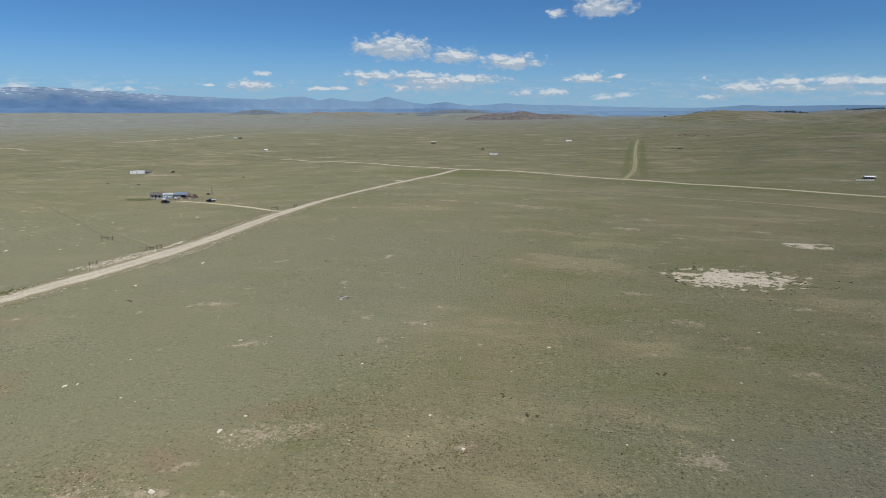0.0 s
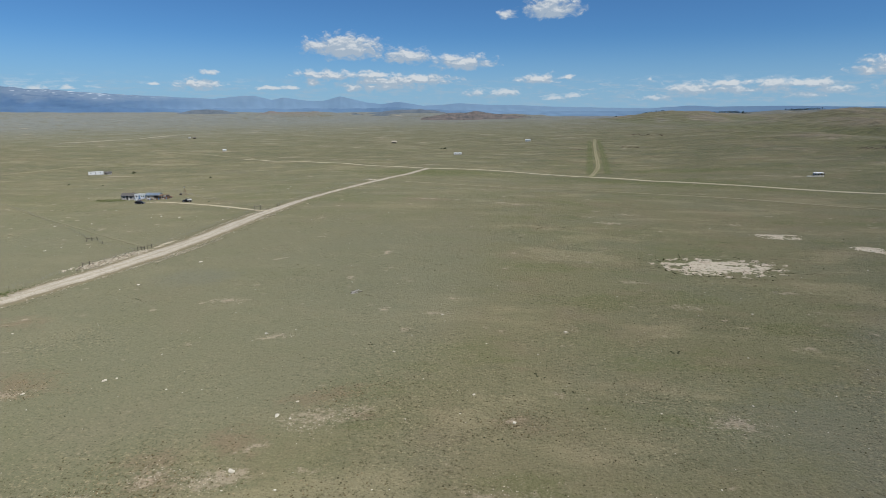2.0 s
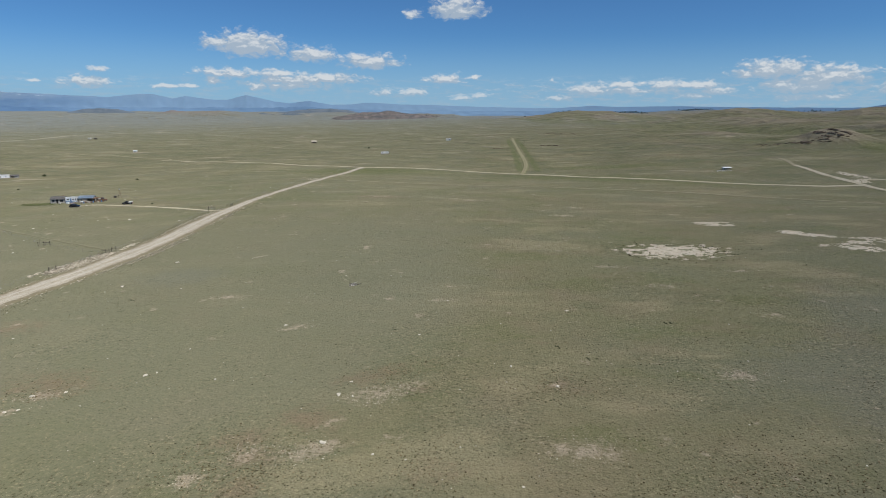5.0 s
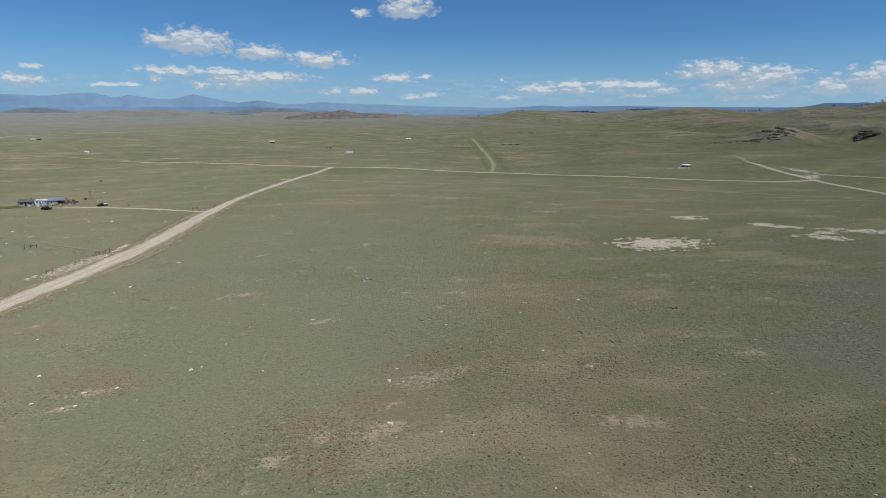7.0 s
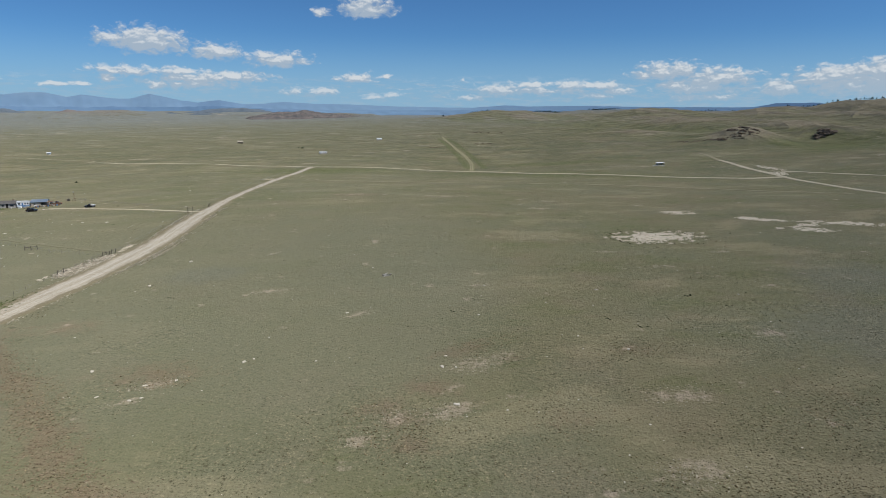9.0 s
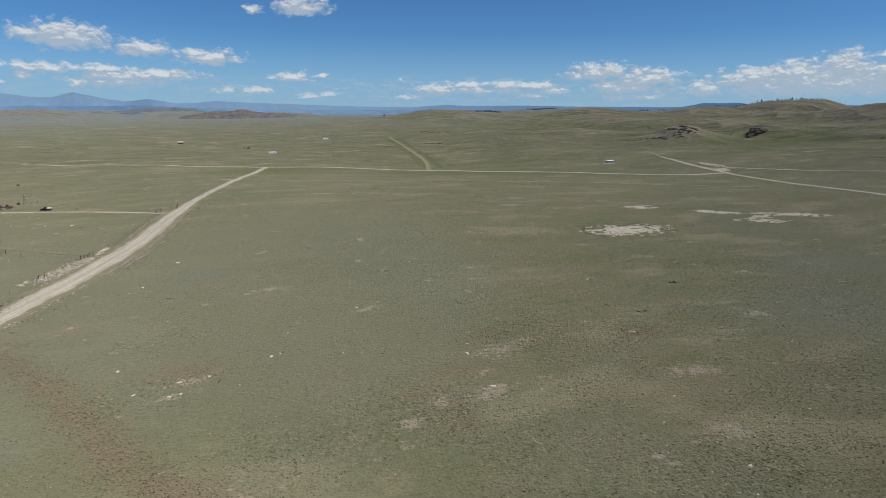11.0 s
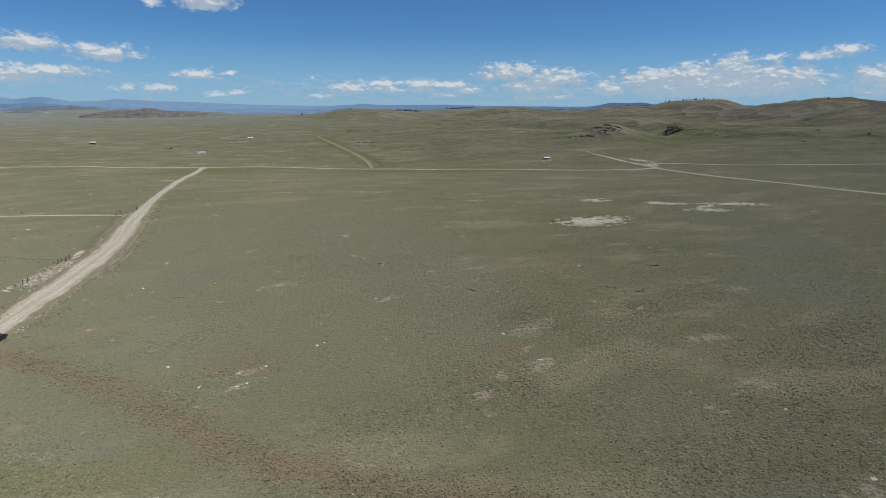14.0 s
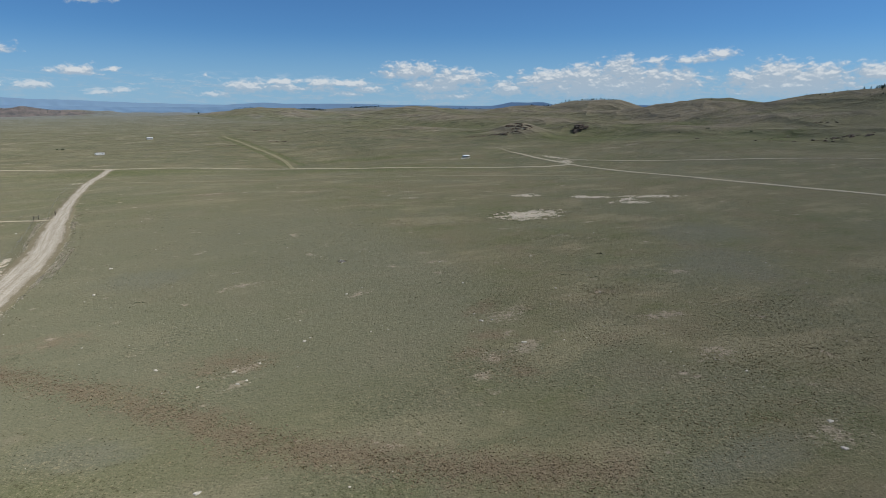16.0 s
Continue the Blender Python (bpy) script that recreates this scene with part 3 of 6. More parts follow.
# patches of soil: x, y, half lengths, turn
PALE = [(25, 160, 12, 7.6, 5), (50, 202, 5.6, 3.2, -10), (69, 184, 4.5, 2.6, -45), (75, 178, 4.5, 1.8, -30), (76, 160, 7, 3, -35), (81, 167, 5, 2.5, 30), (93, 166, 10, 3, -35), (178, 345, 5, 7, 0), (-149.2, 148, 2.6, 11, -22), (-147, 169, 1.2, 5, 0), (187, 372, 3, 14, 4), (-144, 377, 4.5, 3, 20)]
FADED = [(-42, 64, 5, 3, 30), (-50, 47, 4, 3, 0), (-97, 61, 5, 2.2, 10), (-16, 48, 5, 4, 0), (-18, 66, 2, 1.5, 0), (-66, 92, 4, 1.6, 20), (-30, 4, 5, 3, 0), (-58, 46, 3, 3, 0), (-62, 40, 3, 2, 0), (-150, 377, 2, 6, 10), (34, 137, 4, 2, 0), (2, 141, 5, 2, 0), (41, 222, 4, 2, 0), (100, 419, 12, 5, 10), (118, 412, 9, 4, 0), (10, 70.5, 4, 3, 0), (12, 122, 4, 2.5, 0), (-38.5, 109.3, 4, 2, 0), (-39, 255, 9, 3, 0), (-1, 218, 6, 3, 0), (6, 237, 6, 3, 0), (-23, 29, 5, 3, 0), (-45, 61, 4, 3, 0), (-97.7, 55.7, 4, 1.5, 20), (-81.8, 269, 10, 4, 0), (-89, 113, 5, 2, 0), (-8.5, 229, 5, 2, 0), (-224, 262, 13, 4, 15)]
RED = [(-128, 92, 8, 5, 0), (-97, 65, 8, 5, 0), (-57, 46, 4, 3, 0), (-45, 70, 6, 2.5, 30), (-17, 66, 3, 3, 0), (-56, 38, 4, 3, 0), (-34, 43, 3, 3, 0), (-38, 64.3, 2, 1.2, 0), (-43, 73, 3, 1.5, 30), (-52.5, 54.5, 4, 4, 0), (-59, 48, 4, 3, 0), (-18.8, 83.7, 2, 1, 0), (-81.8, 269, 12, 5, 0), (-1560, 3180, 150, 120, 0), (-430, 3300, 130, 80, 0)]
RED_BAND = [(-140, 86), (-130, 76), (-117, 62), (-106, 47.5), (-98, 36.6), (-90, 28.5), (-82, 22), (-71, 14.5), (-60, 9)]
GREY = [(-117, 43, 6, 3.5, -30), (-122, 46, 5, 3, 0), (-45, 5, 9, 3, 0), (28, 72, 17, 13, 20), (52, 100, 16, 14, 0), (-110, 132, 10, 7, 0)]
GREEN = [(-152, 107, 6, 9, -10), (300, 470, 60, 25, 30), (-257, 267, 8, 3.5, 15), (281, 500, 22, 20, 0), (345, 345, 36, 16, 0), (50, 380, 90, 25, -38), (420, 500, 120, 40, 10), (-120, 440, 60, 30, 0), (60, 470, 60, 14, -15), (420, 345, 40, 14, 10)]
BROWN = [(262, 552, 34, 28, 0), (797, 1093, 110, 110, 0), (600, 660, 70, 60, 0), (440, 440, 30, 16, -20)]


def along_line(x, y, pts, width):
    """1 on a line, a half at its width, 0 at twice that."""
    far = np.full_like(x, 1e9)
    for (a, b), (c, d) in zip(pts, pts[1:]):
        f = np.clip(((x - a) * (c - a) + (y - b) * (d - b)) / ((c - a) ** 2 + (d - b) ** 2), 0, 1)
        far = np.minimum(far, np.hypot(x - a - f * (c - a), y - b - f * (d - b)))
    return np.clip(1 - 0.5 * far / width, 0, 1)


def verge(x, y):
    """The green verges on both sides of the straight track."""
    return np.exp(-((np.abs(x + 0.5) - 6.5) / 3.6) ** 2) * step(y, 440, 480) * (1 - step(y, 940, 1000))


def soil_of(x, y, patches):
    best = np.zeros_like(x)
    for a, b, rx, ry, turn in patches:
        c, s = math.cos(radians(turn)), math.sin(radians(turn))
        u, v = ((x - a) * c + (y - b) * s) / rx, (-(x - a) * s + (y - b) * c) / ry
        best = np.maximum(best, np.clip(1 - 0.5 * np.hypot(u, v), 0, 1))
    return best


def mesh_of(name, verts, faces, mat, smooth_faces=False):
    me = bpy.data.meshes.new(name)
    me.from_pydata(verts if isinstance(verts, list) else verts.tolist(), [], faces if isinstance(faces, list) else faces.tolist())
    me.materials.append(mat)
    if smooth_faces:
        me.polygons.foreach_set("use_smooth", [True] * len(me.polygons))
    me.update()
    return me


def colour_layer(me, name, values):
    a = me.attributes.new(name, "FLOAT_VECTOR", "POINT")
    a.data.foreach_set("vector", np.asarray(values, np.float32).ravel())


def grid_faces(nx, ny):
    i = np.arange(nx * ny).reshape(ny, nx)
    return np.stack([i[:-1, :-1], i[:-1, 1:], i[1:, 1:], i[1:, :-1]], -1).reshape(-1, 4)


def build_ground():
    X, Y = np.meshgrid(GX, GY)
    v = np.stack([X, Y, GZ], -1).reshape(-1, 3)
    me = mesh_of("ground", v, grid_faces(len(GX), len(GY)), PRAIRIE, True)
    x, y = X.ravel(), Y.ravel()
    colour_layer(me, "soil", np.stack([soil_of(x, y, PALE), np.maximum(soil_of(x, y, RED), 0.88 * along_line(x, y, RED_BAND, 3.6)), np.maximum(soil_of(x, y, GREEN), 1.1 * verge(x, y))], -1))
    colour_layer(me, "wear", np.stack([soil_of(x, y, FADED), np.clip(-hollow(x, y), 0, 1) + 0.62 * step(land(x, y), 14, 36) * (1 - step(np.hypot(x, y), 2200, 2900)) + 0.7 * soil_of(x, y, BROWN), np.clip(hollow(x, y), 0, 1) * (1 - soil_of(x, y, BROWN))], -1))
    colour_layer(me, "sward", np.stack([soil_of(x, y, GREY), step(-x + 0.6 * np.minimum(y, 80), 60, 105) * (1 - 0.6 * step(y, 120, 260)) * (0.4 + 0.6 * step(y, 30, 70)), 0 * x], -1))
    return tagged(new("ground", me), "dry olive-green shortgrass prairie with bare pale patches", "ground", kind="structure")


build_ground()


# ---- roads ----
def curve_points(pts, spacing):
    """Even points along a smooth line through pts."""
    pts = [Vector(p) for p in pts]
    pts = [2 * pts[0] - pts[1]] + pts + [2 * pts[-1] - pts[-2]]
    out = []
    for a, b, c, d in zip(pts, pts[1:], pts[2:], pts[3:]):
        n = max(2, int((c - b).length / spacing))
        for k in range(n):
            s = k / n
            out.append(0.5 * ((2 * b) + (c - a) * s + (2 * a - 5 * b + 4 * c - d) * s * s + (3 * b - a - 3 * c + d) * s ** 3))
    return out + [pts[-2]]


def road(name, pts, width, mat, label, spacing=2.5, lift=0.07, crown=0.1, rag=0.35, narrow=None):
    line = curve_points(pts, spacing)
    lanes = [-1.0, -0.82, -0.6, -0.36, -0.12, 0.12, 0.36, 0.6, 0.82, 1.0]
    rnd = random.Random(len(pts) * 17 + int(width * 10))
    verts, lane = [], []
    rags = [0.0, 0.0]
    for k, p in enumerate(line):
        q = (line[min(k + 1, len(line) - 1)] - line[max(k - 1, 0)]).normalized()
        side = Vector((q.y, -q.x))
        rags = [0.6 * r + rnd.uniform(-rag, rag) for r in rags]
        for s in lanes:
            w = width / 2 + (rags[0] if s < 0 else rags[1])
            if narrow:
                w -= 0.5 * (width - narrow[2]) * float(step(p.y, narrow[0], narrow[1]))
            a = p + side * s * w
            verts.append((a.x, a.y, gz(a.x, a.y) + lift + crown * (1 - s * s) - (lift + 0.1 if abs(s) == 1 else 0) - 0.05 * (abs(abs(s) - 0.36) < 0.05)))
            lane.append((s, k * spacing, 0))
    me = mesh_of(name, verts, grid_faces(len(lanes), len(line)), mat, True)
    colour_layer(me, "lane", lane)
    return tagged(new(name, me), label, "road", kind="structure")


MAIN = [(-190, -400), (-166, -150), (-156, 20), (-146.8, 106), (-144.8, 124), (-142.8, 138), (-141.4, 149), (-139.7, 162), (-138.5, 182), (-139.0, 209), (-139.4, 228), (-139.9, 290), (-140.0, 365), (-137.6, 410), (-132.8, 476)]
CROSS = [(-137, 475.5), (-70, 464), (-7, 442), (40, 397), (82, 357), (140, 333), (160, 330), (171, 331)]
EAST = [(160, -150), (172, 60), (170.5, 113), (162.5, 150), (160, 190), (165, 250), (170, 290), (172.5, 334), (174.5, 382), (178, 424)]
TRACK_NORTH = [(-7, 443), (-4, 470), (-0.5, 520), (-1, 640), (-1, 800), (1, 985)]
road("road_main", MAIN, 12.6, GRAVEL, "pale gravel county road with worn wheel tracks across the prairie", rag=0.55, narrow=(180, 270, 6.8))
road("road_cross", CROSS, 6.2, DIRT, "pale two-track dirt road crossing the prairie", 4.0, 0.1)
road("track_cross", [(-390, 632), (-330, 582), (-262, 536), (-210, 506), (-172, 491), (-136, 475)], 4.8, DIRT, "pale dirt track leading away west", 5.0, 0.1)
road("track_cross_far", [(-593, 761), (-527, 736), (-447, 680), (-396, 660), (-390, 632)], 4.4, FAINT, "faint far end of the track leading away west", 5.0, 0.1)
road("road_east", EAST, 4.7, DIRT, "pale dirt road curving past the dugout junction", 3.0, 0.1)
road("track_east_end", [(178, 423), (181.5, 438), (186, 455), (188, 475)], 4.0, FAINT, "faint end of the dirt road over a low rise", 3.0, 0.1)
road("track_north", TRACK_NORTH, 4.6, VERGED, "straight dirt track with green verges running up the plain", 4.0, 0.12)
road("track_bench", [(176, 338), (189, 349), (222, 301), (246, 271), (270, 243), (297, 211), (340, 170), (420, 110)], 3.6, DIRT, "narrow dirt track below the hills", 4.0, 0.1)
road("driveway", [(-139, 227.5), (-147.5, 229.3), (-172, 242.5), (-197, 254), (-224, 263.5)], 2.5, DIRT, "narrow dirt driveway to the homestead", 2.5, 0.07)
road("track_faint", [(-120, 362), (-60, 342), (0, 322), (50, 300), (98, 275), (150, 240)], 3.0, FAINT, "faint old two-track in the grass", 4.0, 0.06)
road("track_fence", [(-152.5, 164.5), (-187, 182), (-236, 209), (-306, 248), (-362, 280), (-480, 352)], 1.0, GRASSY, "faint wheel track along the pasture fence", 4.0, 0.05)
road("track_west", [(-530, 405), (-506, 442), (-506, 476), (-506, 500), (-500, 521), (-480, 540)], 4.0, FAINT, "faint pale track past the white mobile home", 5.0, 0.1)
road("track_far_west", [(-1200, 860), (-1027, 787), (-872, 706), (-820, 690)], 5.0, DIRT, "pale track far out on the plain", 8.0, 0.15)
road("track_far_north", [(-985, 985), (-970, 1060), (-1000, 1195), (-1013, 1334), (-1010, 1453), (-944, 1537), (-860, 1640), (-600, 1900)], 13.0, GRAVEL, "pale dirt road winding far out on the plain", 8.0, 0.2)

# ---- distance ----
def mountain_material():
    m, t, bsdf, pos = material("haze_painted_mountain")
    info = attribute(t, "slope")
    n1, n2 = noise_node(t, scaled(t, pos, (1, 1, 2.2)), 0.006, 5.0, 0.6), noise_node(t, scaled(t, pos, (0.25, 0.25, 1.6)), 0.033, 6.0, 0.65)
    n3 = noise_node(t, scaled(t, pos, (0.02, 0.02, 0.16)), 1.0, 5.0, 0.65)
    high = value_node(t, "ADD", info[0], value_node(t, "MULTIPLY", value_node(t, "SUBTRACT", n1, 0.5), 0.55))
    col = mixed(t, smooth(t, high, 0.62, 0.95), HAZED_FOREST, HAZED_ROCK)
    col = mixed(t, smooth(t, n2, 0.52, 0.62, 0.0, 0.35), col, HAZED_MEADOW)
    col = mixed(t, smooth(t, n2, 0.47, 0.38, 0.0, 0.45), col, HAZED_WOOD)
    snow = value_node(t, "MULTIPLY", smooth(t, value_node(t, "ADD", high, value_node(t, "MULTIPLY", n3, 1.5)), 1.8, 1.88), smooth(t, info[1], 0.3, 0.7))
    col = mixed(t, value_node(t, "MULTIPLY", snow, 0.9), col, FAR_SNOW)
    # painted haze: a pale band along the foot, then paler by azimuth
    col = mixed(t, smooth(t, info[0], 0.16, 0.02, 0.0, 0.8), col, HAZE_VALLEY)
    col = mixed(t, info[2], col, HAZE_PALE)
    finish(t, bsdf, col, 1.0, specular=0.0)
    return m


# the blue of aerial haze is mixed into these base colours
HAZED_FOREST, HAZED_WOOD, HAZED_MEADOW, HAZED_ROCK = (0.098, 0.185, 0.325), (0.075, 0.15, 0.275), (0.135, 0.23, 0.35), (0.22, 0.3, 0.4)
FAR_SNOW, HAZE_VALLEY, HAZE_PALE = (0.6, 0.66, 0.71), (0.25, 0.32, 0.39), (0.235, 0.36, 0.485)
HAZE_PAINTED = mountain_material()


def mountains(name, crest, foot_r, crest_r, wild, snow, label, seed, dim):
    """A range round the place; crest: pairs of azimuth and elevation seen from the walk, in degrees; dim: azimuth and
    how much painted haze pales the range there.
    """
    az = np.arange(-180, 180.01, 0.1)
    ca, ce = np.array([c[0] for c in crest], float), np.array([c[1] for c in crest], float)
    el = np.interp(az, ca, ce)
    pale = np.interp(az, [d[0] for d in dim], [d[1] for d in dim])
    rows = 16
    verts, info = [], []
    for i, a in enumerate(az):
        ridge = 0.0
        for k, f in enumerate((0.6, 1.3, 2.9)):
            ridge += wild * noise.noise((a * f + seed, k * 9.7, 0.5)) / (1 + k * 0.9)
        e = max(0.03, el[i] * (1 + ridge))
        top = 42 + crest_r * math.tan(radians(e))
        for j in range(rows):
            s = j / (rows - 1)
            spur = noise.noise((a * 1.1 + seed, s * 2.0, 3.3)) * 90 * math.sin(math.pi * s) * wild
            r = foot_r + (crest_r - foot_r) * s + spur
            z = 4 * (1 - s) + top * s - (top - RIM) * 0.22 * math.sin(math.pi * s) + noise.noise((a * 1.6, s * 5, seed)) * (top - RIM) * 0.11 * math.sin(math.pi * s)
            verts.append((-55 + r * math.sin(radians(a)), -20 + r * math.cos(radians(a)), z))
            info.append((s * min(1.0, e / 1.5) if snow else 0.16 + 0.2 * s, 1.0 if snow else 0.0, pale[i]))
    me = mesh_of(name, verts, grid_faces(rows, len(az)), HAZE_PAINTED, True)
    colour_layer(me, "slope", info)
    return tagged(new(name, me), label, "mountains", kind="structure")


RANGE = [(-180, 0.8), (-120, 1.0), (-80, 1.5), (-55, 1.6), (-52, 1.63), (-50.6, 1.93), (-48.8, 1.93), (-46.5, 1.82), (-44.6, 1.66), (-42.2, 1.55), (-39.6, 1.42), (-37.4, 1.3), (-35.1, 1.25), (-32.2, 1.1), (-30, 1.37), (-29, 1.38), (-27.5, 1.08), (-26.5, 1.25), (-24.5, 1.0), (-23.1, 1.0), (-21.6, 1.36), (-19.3, 0.85),
         (-18, 0.7), (-16.2, 0.92), (-14.2, 0.6), (-12.6, 0.66), (-10.9, 0.82), (-8.4, 0.66), (-5, 0.6), (-2, 0.5), (2, 0.4), (5.8, 0.36), (8.7, 0.58), (11.5, 0.48), (15, 0.53), (20.6, 0.46), (24.4, 0.42), (29.3, 0.42), (31, 0.72), (34, 0.77), (35, 0.5), (60, 0.6), (120, 0.7), (180, 0.8)]
FOOT = [(-180, 0.3), (-100, 0.5), (-60, 0.4), (-46, 0.4), (-40, 0.4), (-36, 0.3), (-30, 0.26), (-24, 0.34), (-20, 0.3), (-17, 0.42), (-14, 0.3), (-9, 0.16), (-4, 0.14), (0, 0.12), (8, 0.14), (20, 0.1), (40, 0.1), (100, 0.3), (180, 0.3)]
mountains("backdrop_range", RANGE, 4520, 4820, 0.05, True, "snow-streaked mountain range on the skyline, painted in haze blue", 1.7, [(-180, 0.3), (-44, 0.05), (-36, 0.4), (-32, 0.75), (-20, 0.85), (-17, 0.6), (-14, 0.8), (-8, 0.9), (4, 0.95), (8, 0.8), (20, 0.65), (28, 0.6), (31, 0.5), (180, 0.3)])
mountains("backdrop_foothills", FOOT, 4380, 4520, 0.3, False, "forested foothills below the far range, painted in dim haze blue", 8.2, [(-180, 0.3), (-40, 0.1), (-30, 0.55), (-17, 0.45), (-8, 0.8), (20, 0.7), (180, 0.3)])


def far_ridge(name, crest, r, deep, mat, seed, label, pines=0):
    """A low ridge out on the plain; crest: pairs of bearing and height over the eye's level, in degrees."""
    a0, a1 = crest[0][0], crest[-1][0]
    n, rows = int((a1 - a0) * 14), 11
    rnd = random.Random(int(seed * 10))
    verts = []
    for i in range(n + 1):
        a = a0 + (a1 - a0) * i / n
        e = np.interp(a, [c[0] for c in crest], [c[1] for c in crest]) + 0.035 * noise.noise((a * 2.3, seed, 1)) + 0.02 * noise.noise((a * 6.1, seed, 4))
        taper = min(1.0, 4.0 * i / n, 4.0 * (n - i) / n)
        for j in range(rows):
            v = 2 * j / (rows - 1) - 1
            rr = r + v * deep * (1 + 0.12 * noise.noise((a * 1.5, v, seed)))
            x, y = -55 + rr * math.sin(radians(a)), -20 + rr * math.cos(radians(a))
            top = 42 + r * math.tan(radians(e))
            z = gz(x, y) - 2
            verts.append((x, y, z + max(0.0, top - z) * taper ** 0.7 * (1 - v * v) ** 1.5 * (1 - 0.1 * noise.noise((a * 3, v * 3, seed)) * (v < -0.05))))
    me = mesh_of(name, verts, grid_faces(rows, n + 1), mat, True)
    if pines:
        spots = []
        for _ in range(pines):
            i, j = rnd.randrange(n), rnd.randrange(rows // 2 + 1)
            p, q = Vector(verts[i * rows + j]), Vector(verts[(i + 1) * rows + j + 1])
            spots.append(p.lerp(q, rnd.random()))
        stand(spots, 1.8, 4.0, "distant dark pines dotted over a rocky ridge", int(seed))
    return tagged(new(name, me), label, "ridge", kind="structure")


def stand(spots, low, tall, label, seed):
    """A distant stand of pines, joined: three rough tiers of boughs each."""
    rnd = random.Random(seed)
    verts, faces = [], []
    for tx, ty, z in spots:
        h = rnd.uniform(low, tall)
        r = h * rnd.uniform(0.28, 0.4)
        for lay in range(3):
            b = len(verts)
            zz, rr = z + h * (0.1 + 0.28 * lay), r * (1 - 0.27 * lay)
            for i in range(6):
                a = i * 1.047 + lay * 0.5
                q = rnd.uniform(0.7, 1.25)
                verts.append((tx + rr * q * math.cos(a), ty + rr * q * math.sin(a), zz + rnd.uniform(-0.5, 0.5)))
            verts.append((tx, ty, zz + h * 0.42))
            faces += [(b + i, b + (i + 1) % 6, b + 6) for i in range(6)]
    me = mesh_of("far_wood", verts, faces, FAR_NEEDLES)
    return tagged(new("far_wood", me), label, "trees", kind="stuff")


RIDGE_RED = plain("reddish_ridge", (0.19, 0.18, 0.168), (0.228, 0.198, 0.18), 0.012, 1.0, bump=2.0, specular=0.0)
# dark woods with the blue-grey of distance haze put into the colour
RIDGE_HAZED = plain("hazed_wooded_ridge", (0.115, 0.15, 0.185), (0.18, 0.21, 0.235), 0.02, 1.0, bump=2.0, specular=0.0)
RIDGE_ROCK = plain("rocky_ridge", (0.115, 0.115, 0.12), (0.25, 0.215, 0.19), 0.035, 1.0, bump=3.0, specular=0.0)
FAR_NEEDLES = plain("far_pine_needles", (0.035, 0.05, 0.055), (0.06, 0.08, 0.08), 0.2, 0.9)
far_ridge("backdrop_ridge_west", [(-35.2, 0.08), (-34.4, 0.14), (-32.9, 0.24), (-31.9, 0.18), (-31.2, 0.14), (-30.3, 0.08)], 4200, 70, RIDGE_HAZED, 3.1, "dark low wooded ridge far out on the plain", 60)
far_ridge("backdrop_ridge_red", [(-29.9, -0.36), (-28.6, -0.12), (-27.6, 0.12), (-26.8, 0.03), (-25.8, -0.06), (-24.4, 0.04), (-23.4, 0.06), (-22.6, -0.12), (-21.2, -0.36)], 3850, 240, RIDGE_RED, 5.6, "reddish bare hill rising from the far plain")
far_ridge("backdrop_ridge_low", [(-21.4, -0.24), (-20.2, -0.1), (-19.2, -0.24)], 3650, 50, RIDGE_HAZED, 7.7, "thin dark wooded rise on the far plain", 70)
far_ridge("backdrop_ridge_thin", [(-18.9, -0.24), (-17.6, -0.1), (-16.6, -0.24)], 3650, 50, RIDGE_HAZED, 8.3, "second thin dark wooded rise on the far plain", 50)
far_ridge("backdrop_ridge_mid", [(-19.2, 0.0), (-17.4, 0.14), (-16.2, 0.24), (-14.4, 0.28), (-12.8, 0.14), (-10.8, -0.05)], 4150, 120, RIDGE_HAZED, 9.4, "ridges before the far range, tinted haze blue-grey", 60)
far_ridge("backdrop_ridge_rocky", [(-14.3, -0.28), (-13.0, -0.1), (-11.4, -0.04), (-10.2, -0.05), (-9.1, 0.14), (-8.2, -0.04), (-7.0, -0.18), (-5.4, -0.28), (-4.0, -0.36), (-2.9, -0.55)], 3350, 150, RIDGE_ROCK, 11.9, "rocky brown ridge dotted with dark pines", 520)


# ---- helpers for things ----
def part(name, bm, mat, parent, label=""):
    me = bpy.data.meshes.new(name)
    bm.to_mesh(me)
    bm.free()
    me.materials.append(mat)
    ob = new(name, me)
    ob.parent = parent
    if label:
        ob["label"] = label
    return ob


def single(name, bm, mat, m, label, category, group=""):
    me = bpy.data.meshes.new(name)
    bm.to_mesh(me)
    bm.free()
    me.materials.append(mat)
    ob = new(name, me)
    ob.matrix_world = m
    return tagged(ob, label, category, group)


def empty(name, x, y, turn, label, category, group="", sink=0.0):
    ob = new(name)
    ob.empty_display_size = 0.3
    ob.matrix_world = pose(x, y, gz(x, y) - sink, 0, 0, turn)
    return tagged(ob, label, category, group)


def box(bm, x0, x1, y0, y1, z0, z1, bevel=0.0):
    vs = [bm.verts.new(p) for p in ((x0, y0, z0), (x1, y0, z0), (x1, y1, z0), (x0, y1, z0), (x0, y0, z1), (x1, y0, z1), (x1, y1, z1), (x0, y1, z1))]
    fs = [bm.faces.new([vs[i] for i in q]) for q in ((3, 2, 1, 0), (4, 5, 6, 7), (0, 1, 5, 4), (1, 2, 6, 5), (2, 3, 7, 6), (3, 0, 4, 7))]
    if bevel:
        bmesh.ops.bevel(bm, geom=list({e for f in fs for e in f.edges}), offset=bevel, segments=2, affect="EDGES")
    return bm


